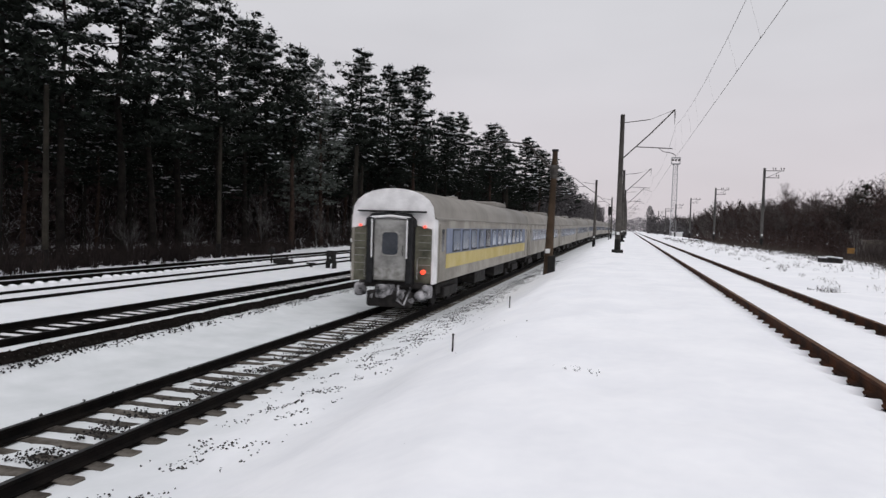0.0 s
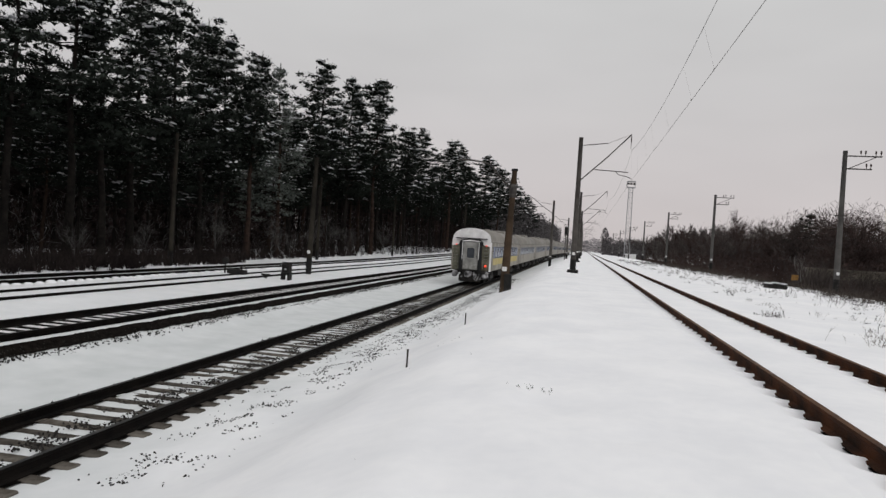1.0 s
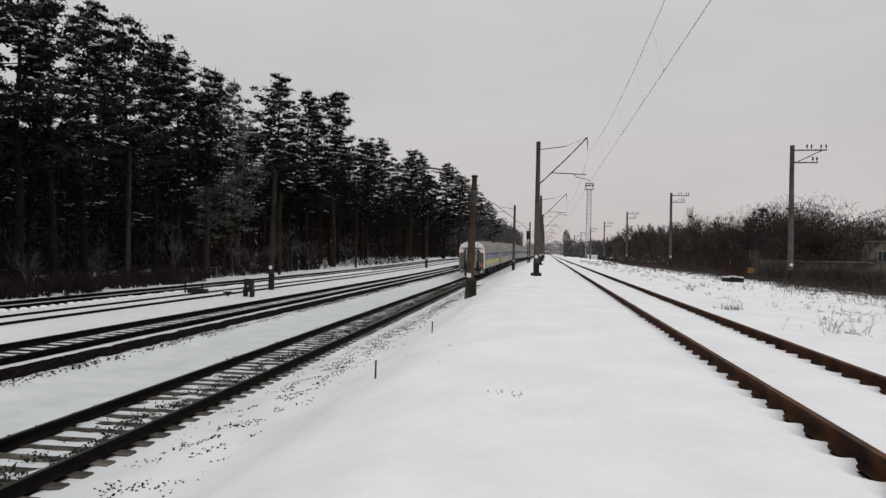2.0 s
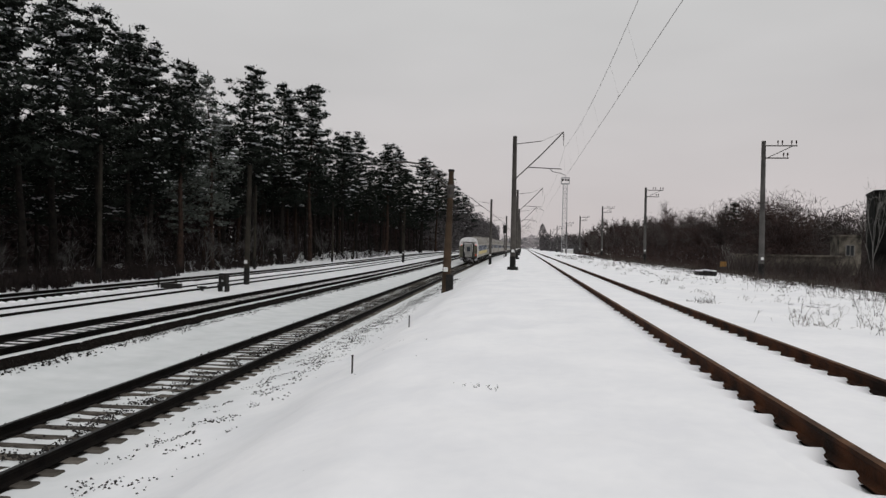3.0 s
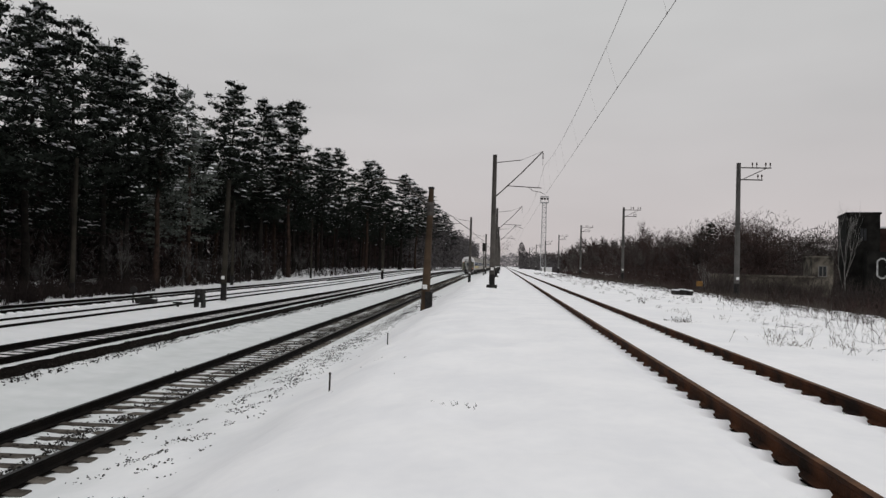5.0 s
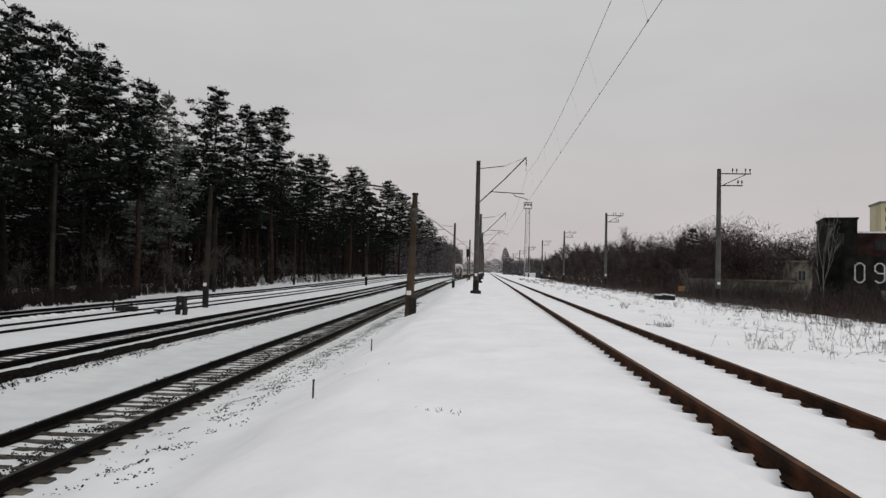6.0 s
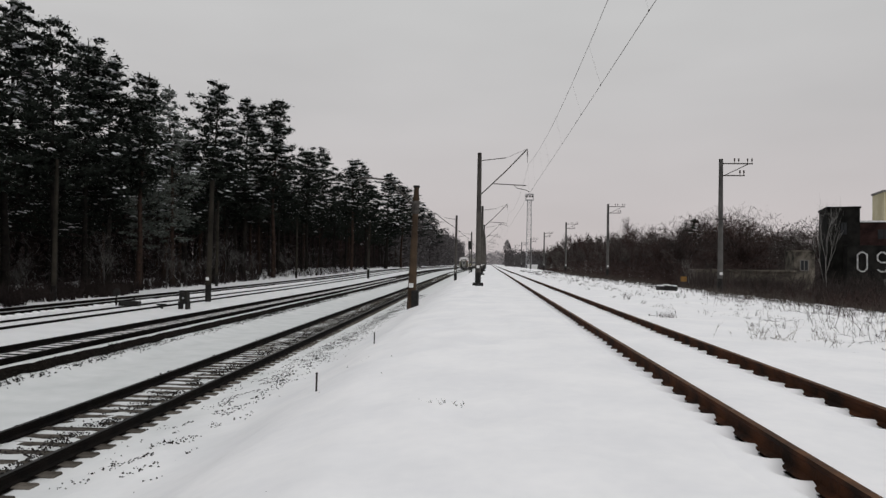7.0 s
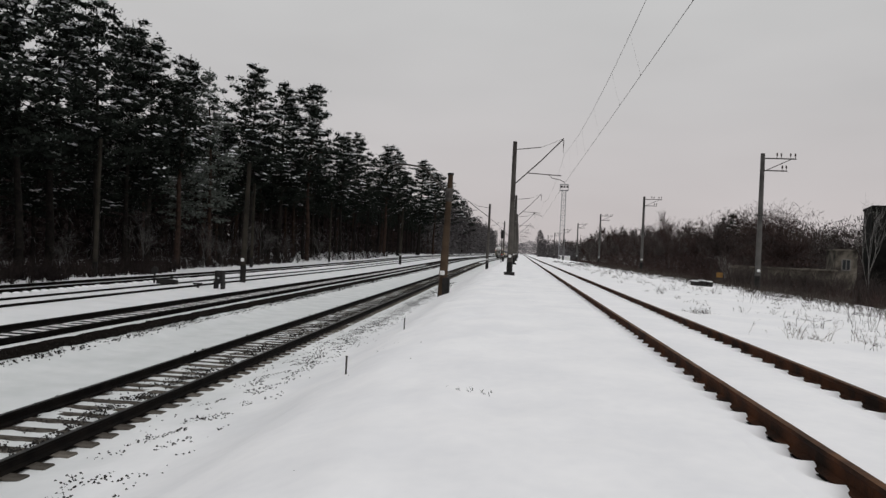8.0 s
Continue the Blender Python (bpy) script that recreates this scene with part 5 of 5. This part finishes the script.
def building_windows(t, wall_y, x0, x1, z0, z1, nx, nz, w, h, frame_mat):
    for i in range(nx):
        for k in range(nz):
            cx, cz = x0 + (x1 - x0) * (i + 0.5) / nx, z0 + (z1 - z0) * (k + 0.5) / nz
            bm = bmesh.new()
            for a, b, c, d in ((-w / 2 - 0.1, w / 2 + 0.1, h / 2, h / 2 + 0.1), (-w / 2 - 0.1, w / 2 + 0.1, -h / 2 - 0.1, -h / 2), (-w / 2 - 0.1, -w / 2, -h / 2, h / 2), (w / 2, w / 2 + 0.1, -h / 2, h / 2), (-0.04, 0.04, -h / 2, h / 2)):
                box(bm, cx + a, cx + b, wall_y - 0.06, wall_y + 0.04, cz + c, cz + d)
            f = part("window", bm, frame_mat, t)
            bm = bmesh.new()
            box(bm, cx - w / 2, cx + w / 2, wall_y - 0.02, wall_y + 0.03, cz - h / 2, cz + h / 2)
            part("pane", bm, GLASS_DARK, f)


def buildings():
    mast(14.7, 250, 25.5)
    # the dark depot with its tower and painted numerals
    t = thing("depot_building", pose(55.2, 110, -2.8, 0, 0, -18), "dark sooty depot with square tower and white painted numerals", "building")
    bm = bmesh.new()
    box(bm, -1.8, 2.7, 0, 9, 0, 13.9, 0.05)
    part("tower", bm, BRICK_DARK, t, "dark square tower")
    bm = bmesh.new()
    box(bm, -1.95, 2.85, -0.15, 9.15, 13.9, 14.2)
    part("tower_coping", bm, BRICK_DARK, t)
    bm = bmesh.new()
    box(bm, 2.7, 30, 1.5, 12, 0, 11.8)
    part("main_hall", bm, BRICK_RED, t, "dull red and grey hall")
    bm = bmesh.new()
    box(bm, 2.86, 30.2, 1.2, 12.3, 11.8, 12.05)
    part("hall_roof", bm, SNOW_DIRTY, t, "thinly snowed flat roof")
    bm = bmesh.new()
    box(bm, 0.4, 32, -3.5, 1.5, 0, 8.0, 0.05)
    part("annex", bm, BRICK_DARK, t, "black-painted annex")
    bm = bmesh.new()
    box(bm, 3.4, 32, -3.7, -3.49, 0, 1.2)
    part("plinth", bm, WALL_GREY, t)
    bm = bmesh.new()
    box(bm, 0.9, 4.2, -3.56, -3.48, 1.25, 3.2, 0.02)
    part("door", bm, RAIL_DARK, t, "black double door")
    bm = bmesh.new()
    box(bm, 5.2, 7.2, -3.56, -3.48, 1.25, 2.9, 0.02)
    part("shutter", bm, WALL_GREY, t, "dull grey shutter")
    bm = bmesh.new()
    ring_shape(bm, 2.4, 5.5, 1.45, 3.1, 0.2, -3.51)
    part("painted_numeral", bm, NUMERAL, t)
    bm = bmesh.new()
    ring_shape(bm, 5.0, 5.5, 1.45, 3.1, 0.2, -3.51, True)
    part("painted_numeral", bm, NUMERAL, t)
    building_windows(t, 1.5, 4.5, 28, 8.6, 11.2, 7, 1, 1.6, 1.5, BRICK_RED)
    building_windows(t, 0.0, -1.4, 2.4, 9, 12.5, 1, 1, 0.8, 1.9, BRICK_DARK)
    # yellow block of flats far behind
    t = thing("apartment_block", pose(124, 205, -2.5, 0, 0, -15), "distant pale yellow apartment block with rows of windows", "building")
    bm = bmesh.new()
    box(bm, -8, 34, 0, 12, 0, 27)
    part("wall", bm, WALL_YELLOW, t)
    bm = bmesh.new()
    box(bm, -8.3, 34.3, -0.3, 12.3, 27, 27.6)
    part("roof", bm, WALL_GREY, t)
    building_windows(t, 0.0, -8, 34, 1.5, 26.5, 12, 9, 1.3, 1.3, WALL_YELLOW)
    x, y = 17.5, 270
    t = thing("signal_hut", pose(x, y, ground(x, y)), "small white trackside hut far down the line", "hut")
    bm = bmesh.new()
    box(bm, -1.9, 1.9, 0, 3, -0.5, 1.7, 0.05)
    part("wall", bm, WHITE_PAINT, t)
    bm = bmesh.new()
    box(bm, -2.1, 2.1, -0.3, 3.3, 1.7, 1.95, 0.05)
    part("roof", bm, SNOW, t, "snow-covered roof")
    # low grey sheds behind the line pole
    for x, y, w, h in ((28, 76, 10, 3.5), (39.8, 88, 2.4, 6.3)):
        t = thing("trackside_shed", pose(x, y, ground(x, y), 0, 0, -12), "low grey rendered trackside shed with flat roof", "shed", "trackside sheds")
        bm = bmesh.new()
        box(bm, -w / 2, w / 2, 0, 5, -0.3, h, 0.04)
        part("wall", bm, WALL_BEIGE, t)
        bm = bmesh.new()
        box(bm, -w / 2 - 0.2, w / 2 + 0.2, -0.2, 5.2, h, h + 0.16)
        part("roof", bm, WALL_BEIGE, t, "stained flat roof")
        if w < 5:
            building_windows(t, 0.0, -w / 2, w / 2, 3.4, h - 0.6, 1, 1, 0.8, 1.2, WALL_GREY)


# ---- small trackside things ----
def small_things():
    for x, y, h, in ((-2.8, 10.95, 0.31), (-3.02, 17.85, 0.31)):
        t = thing("marker_stake", pose(x, y, ground(x, y)), "thin dark metal stake stuck in the snow", "stake", "marker stakes")
        bm = bmesh.new()
        tube(bm, [(0, 0, -0.2), (0.005, 0, h)], 0.016, 8)
        part("rod", bm, STEEL, t)
        bm = bmesh.new()
        tube(bm, [(0.005, 0, h), (0.005, 0, h + 0.02)], 0.022, 8)
        part("cap", bm, STEEL, t)
    for x0, y0, h in ((-15.3, 34.9, 1.0), ):
        p = left(x0, y0)
        t = thing("dwarf_signal", pose(p.x, p.y, ground(p.x, p.y)), "dark dwarf signal box on a short post between sidings", "dwarf signal")
        bm = bmesh.new()
        box(bm, -0.22, 0.22, -0.2, 0.2, 0.42, h, 0.04)
        part("housing", bm, BITUMEN, t)
        bm = bmesh.new()
        box(bm, -0.25, -0.13, -0.2, 0.2, -0.2, 0.34, 0.02)
        box(bm, 0.13, 0.25, -0.2, 0.2, -0.2, 0.34, 0.02)
        box(bm, -0.26, 0.26, -0.22, 0.22, 0.32, 0.43, 0.02)
        part("pedestal", bm, BITUMEN, t)
        bm = bmesh.new()
        tube(bm, [(0.02, -0.215, 0.6), (0.02, -0.19, 0.6)], 0.06, 12)
        part("lens", bm, STEEL_PALE, t, "pale round lens")
        bm = bmesh.new()
        tube(bm, [(0.02, -0.30, 0.79), (0.02, -0.19, 0.82)], 0.10, 12)
        part("hood", bm, BITUMEN, t)
        bm = bmesh.new()
        box(bm, -0.23, 0.23, -0.21, 0.21, h, h + 0.05, 0.02)
        part("snow_cap", bm, SNOW, t)
    p = left(-18.8, 35.3)
    t = thing("switch_stand", pose(p.x, p.y, ground(p.x, p.y)), "dark railway switch stand with round target beside the rails", "switch stand")
    bm = bmesh.new()
    tube(bm, [(-0.4, 0, 0), (-0.4, 0, 0.75)], 0.05, 8)
    part("post", bm, BITUMEN, t)
    bm = bmesh.new()
    tube(bm, [(-0.4, -0.06, 0.72), (-0.4, 0.06, 0.72)], 0.2, 14)
    part("target", bm, BITUMEN, t)
    bm = bmesh.new()
    box(bm, -0.2, 0.9, -0.2, 0.2, 0.0, 0.26, 0.05)
    part("machine_case", bm, BITUMEN, t)
    bm = bmesh.new()
    tube(bm, [(0.3, 0, 0.24), (0.75, 0, 0.5)], 0.03, 6)
    part("lever", bm, STEEL, t)
    x, y = -16.87, 33.9
    t = thing("track_marker", pose(x, y, ground(x, y), 0, 0, 12), "small dark snow-topped track marker between the sidings", "marker")
    bm = bmesh.new()
    tube(bm, [(0, 0, -0.15), (0, 0, 0.16)], [0.09, 0.06], 8)
    part("post", bm, BITUMEN, t)
    bm = bmesh.new()
    box(bm, -0.26, 0.22, -0.08, 0.08, 0.15, 0.25, 0.03)
    part("head", bm, BITUMEN, t)
    bm = bmesh.new()
    box(bm, -0.24, 0.2, -0.07, 0.07, 0.245, 0.29, 0.02)
    part("snow_cap", bm, SNOW, t)
    x, y = -4.0, 140
    t = thing("railway_signal", pose(x, y, ground(x, y)), "dark colour-light railway signal on a slim post", "railway signal")
    bm = bmesh.new()
    tube(bm, [(0, 0, -0.2), (0, 0, 6.2)], 0.09, 8)
    part("post", bm, STEEL, t)
    bm = bmesh.new()
    box(bm, -0.3, 0.3, -0.2, 0.15, 5.0, 6.7, 0.05)
    part("signal_head", bm, BITUMEN, t)
    x, y = 16.4, 58
    t = thing("warning_sign", pose(x, y, ground(x, y)), "small faded orange sign plate on a short post", "sign")
    bm = bmesh.new()
    tube(bm, [(0, 0, -0.2), (0, 0, 0.9)], 0.03, 8)
    part("post", bm, STEEL, t)
    bm = bmesh.new()
    box(bm, -0.25, 0.25, -0.05, -0.02, 0.5, 0.92, 0.01)
    part("plate", bm, ORANGE, t, "faded orange plate")
    # weathered planks stacked on trestles at the embankment edge
    t = thing("plank_stack", pose(12.2, 47, ground(12.2, 47), 0, 0, 10), "low stack of dark timbers capped with snow", "timber stack")
    for k in range(3):
        bm = bmesh.new()
        box(bm, -0.62 + 0.46 * k, -0.36 + 0.46 * k, -0.4, 0.4, -0.02, 0.30 + 0.05 * (k % 2), 0.03)
        part("timber", bm, BITUMEN, t)
    for k in range(3):
        bm = bmesh.new()
        z = 0.30 + 0.05 * (k % 2)
        box(bm, -0.61 + 0.46 * k, -0.37 + 0.46 * k, -0.38, 0.38, z, z + 0.07, 0.03)
        part("snow_cap", bm, SNOW, t)


forest()
undergrowth()
thicket()
snow_debris()
overhead()
train()
buildings()
small_things()


# ---- sleepers, ballast stones and snow lumps, the many small pieces last ----
def sleepers():
    bare = [sleeper_mesh(2.3, 0.30, 0.18, CONCRETE_DARK)]
    white = sleeper_mesh(2.42, 0.27, 0.18, SNOW_DIRTY)
    for t, c, z, step, n in ((TRACK_MAIN, -7.10, -1.53, 0.5, 280), (TRACK_SECOND, -12.5, -1.14, 0.5, 200)):
        for i in range(n):
            p = left(c, 2.0 + i * step, z + 0.006 * math.sin(i * 2.3))
            s = child("sleeper", bare[0] if t == TRACK_MAIN else white, t)
            s.matrix_basis = pose(p.x, p.y, p.z, 0, 0, LEFT + 0.8 * math.sin(i * 1.7))


def stones():
    """Loose ballast stones strewn through the snow."""
    r = random.Random(9)
    V, F = [], []

    def stone(p, s):
        n0 = len(V)
        for dx, dy, dz in ((1, 0, 0), (0, 1, 0), (-1, 0, 0), (0, -1, 0), (0, 0, 1), (0, 0, -1)):
            V.append(p + Vector((dx * r.uniform(0.6, 1.2), dy * r.uniform(0.6, 1.2), dz * r.uniform(0.5, 0.9))) * s)
        F.extend((n0 + a, n0 + b, n0 + c) for a, b, c in ((0, 1, 4), (1, 2, 4), (2, 3, 4), (3, 0, 4), (1, 0, 5), (2, 1, 5), (3, 2, 5), (0, 3, 5)))
    for _ in range(15000):
        y = 3 + 95 * r.random() ** 1.5
        x = -7.1 + 0.14 + r.gauss(0.0, 0.22) + 0.12 * noise.noise((1, y * 0.4, 23))
        if noise.noise((x * 2.2, y * 1.8, 3)) > -0.06 - 0.2 * smooth(14, 40, y):
            stone(left(x, y, -1.528 + 0.03 * r.random()), r.uniform(0.010, 0.030))
    for _ in range(9500):
        y = 3 + 60 * r.random() ** 1.2
        x = -4.98 + r.gauss(0, 0.36) + 0.2 * noise.noise((0, y * 0.5, 7))
        if noise.noise((x * 2.5, y * 1.6, 13)) > 0.08 - 0.34 * smooth(11, 24, y):
            p = left(x, y)
            p.z = ground(p.x, p.y) + bumps(p.x, p.y) + 0.005
            stone(p, r.uniform(0.008, 0.026))
    for _ in range(5000):
        y = 3 + 90 * r.random() ** 1.3
        p = left(-8.05 - abs(r.gauss(0, 0.10)), y, -1.5 + r.uniform(-0.02, 0.02))
        stone(p, r.uniform(0.02, 0.05))
    for _ in range(7000):
        y = 5 + 110 * r.random() ** 1.3
        x = -10.9 + r.gauss(0, 0.11) + 0.12 * noise.noise((2, y * 0.9, 17))
        p = left(x, y)
        p.z = ground(p.x, p.y) + 0.015
        stone(p, r.uniform(0.014, 0.04))
    for _ in range(5):
        x, y = r.uniform(-3.2, -0.4), 5 + 14 * r.random() ** 1.3
        stone(Vector((x, y, ground(x, y) + bumps(x, y) + 0.004)), r.uniform(0.006, 0.016))
    tagged(new("ballast_stones", mesh_of("ballast_stones", V, F, STONE)), "dark ballast stones scattered through thin snow", "ballast stones", kind="stuff")


def bed_strip(label, x0, x1, place, y0, y1, dz, rng, edge, zf):
    """A ragged strip of bare ballast."""
    r = random.Random(rng)
    V, F, y = [], [], y0
    while y < y1:
        a, b = (e0 + edge * (1.4 * noise.noise((e0, y * 1.3, rng)) + 0.8 * noise.noise((e0, y * 6, rng))) for e0 in (x0, x1))
        for k in range(4):
            V.append(place(a + (b - a) * k / 3, y, 0) + Vector((0, 0, zf(a + (b - a) * k / 3) + dz)))
        y += 0.12 if y < 30 else 0.5 if y < 100 else 3
    for j in range(len(V) // 4 - 1):
        F += [(j * 4 + k, j * 4 + k + 1, j * 4 + k + 5, j * 4 + k + 4) for k in range(3)]
    tagged(new("ballast_bed", mesh_of("ballast_bed", V, F, BALLAST)), label, "ballast", kind="structure")


def beds():
    pl = lambda x: profile(PROFILE_LEFT, x)
    bed_strip("dark bare ballast shoulder beside the raised track", -11.12, -10.90, left, 0, 420, 0.035, 1, 0.03, pl)
    bed_strip("dark ballast between the rails of the raised track", -13.2, -11.8, left, 0, 420, 0.012, 31, 0.02, pl)
    for s in (-1, 1):
        bed_strip("dark gap in the snow along the outer siding's rail", -20.75 + s * 0.795 - 0.16, -20.75 + s * 0.795 + 0.16, left, 0, 300, 0.035, 51 + s, 0.035, pl)
        bed_strip("dark ballast bared along a main-line rail", -7.1 + s * 0.795 - (0.2 if s < 0 else 0.13), -7.1 + s * 0.795 + 0.14, left, 0, 500, 0.02, 2 + s, 0.03, pl)
        bed_strip("dark ballast bared along a raised-track rail", -12.5 + s * 0.795 - 0.13, -12.5 + s * 0.795 + 0.13, left, 0, 500, 0.03, 6 + s, 0.03, pl)
        bed_strip("dark gap in the snow along a rusty rail", 3.305 + s * 0.825 - 0.09, 3.305 + s * 0.825 + 0.09, straight, 0, 400, 0.012, 9 + s, 0.008, lambda x: -0.05)


def snow_lumps():
    """Scalloped snow banked against the rusty rails, one peak over each buried sleeper."""
    us = [0.0, 0.03, 0.06, 0.09, 0.12, 0.16, 0.2, 0.25, 0.31, 0.38, 0.46]
    for s in (-1, 1):
        foot = 3.305 + s * 0.825 - 0.045
        V, y = [], 1.5
        while y < 110:
            k = y / 0.55
            i = math.floor(k)
            wave = 0.5 * noise.noise((i * 3.7, s * 5.0, 2.0))
            d = abs(k - i - 0.5 - 0.18 * wave)
            peak = max(0.0, 1 - d / 0.42) ** 0.9 * (1.0 + 0.45 * wave)
            for u in us:
                x = foot - u - 0.012 * noise.noise((y * 4, s, 1))
                near = 1 - smooth(0.0, 0.30, u)
                z = 0.037 - near * (0.012 + 0.115 * (1 - peak)) + 0.008 * noise.noise((u * 9, y * 7, 3 + s))
                out = smooth(0.24, 0.46, u)
                V.append((x, y, z * (1 - out) + out * (ground(x, y) + bumps(x, y) - 0.004)))
            y += 0.045 if y < 40 else 0.11
        w = len(us)
        F = [(j * w + i, j * w + i + 1, (j + 1) * w + i + 1, (j + 1) * w + i) for j in range(len(V) // w - 1) for i in range(w - 1)]
        tagged(new("snow_bank", mesh_of("snow_bank", V, F, SNOW, True)), "scalloped snow banked along a rusty rail over buried sleepers", "snow", kind="stuff")


def siding_pillows():
    """Small snow pillows on the sleeper ends of the siding beside the forest."""
    r = random.Random(14)
    V, F = [], []
    for x0 in (-21.75, -19.72):
        y = 8.0
        while y < 80:
            l, w, h = r.uniform(0.16, 0.24), r.uniform(0.13, 0.2), r.uniform(0.08, 0.13)
            n0 = len(V)
            for j in range(4):
                for i in range(8):
                    a, q = 2 * math.pi * i / 8, math.cos(j * math.pi / 6.2)
                    V.append(left(x0 + math.cos(a) * l * q * r.uniform(0.9, 1.1), y + math.sin(a) * w * q, -0.98 + h * math.sin(j * math.pi / 6)))
            F.extend((n0 + j * 8 + i, n0 + j * 8 + (i + 1) % 8, n0 + (j + 1) * 8 + (i + 1) % 8, n0 + (j + 1) * 8 + i) for j in range(3) for i in range(8))
            y += 0.55 + r.uniform(-0.03, 0.03)
    tagged(new("snow_pillows", mesh_of("snow_pillows", V, F, SNOW, True)), "snow pillows over the sleeper ends of a siding", "snow", kind="stuff")


sleepers()
siding_pillows()
stones()
beds()
snow_lumps()
motions()
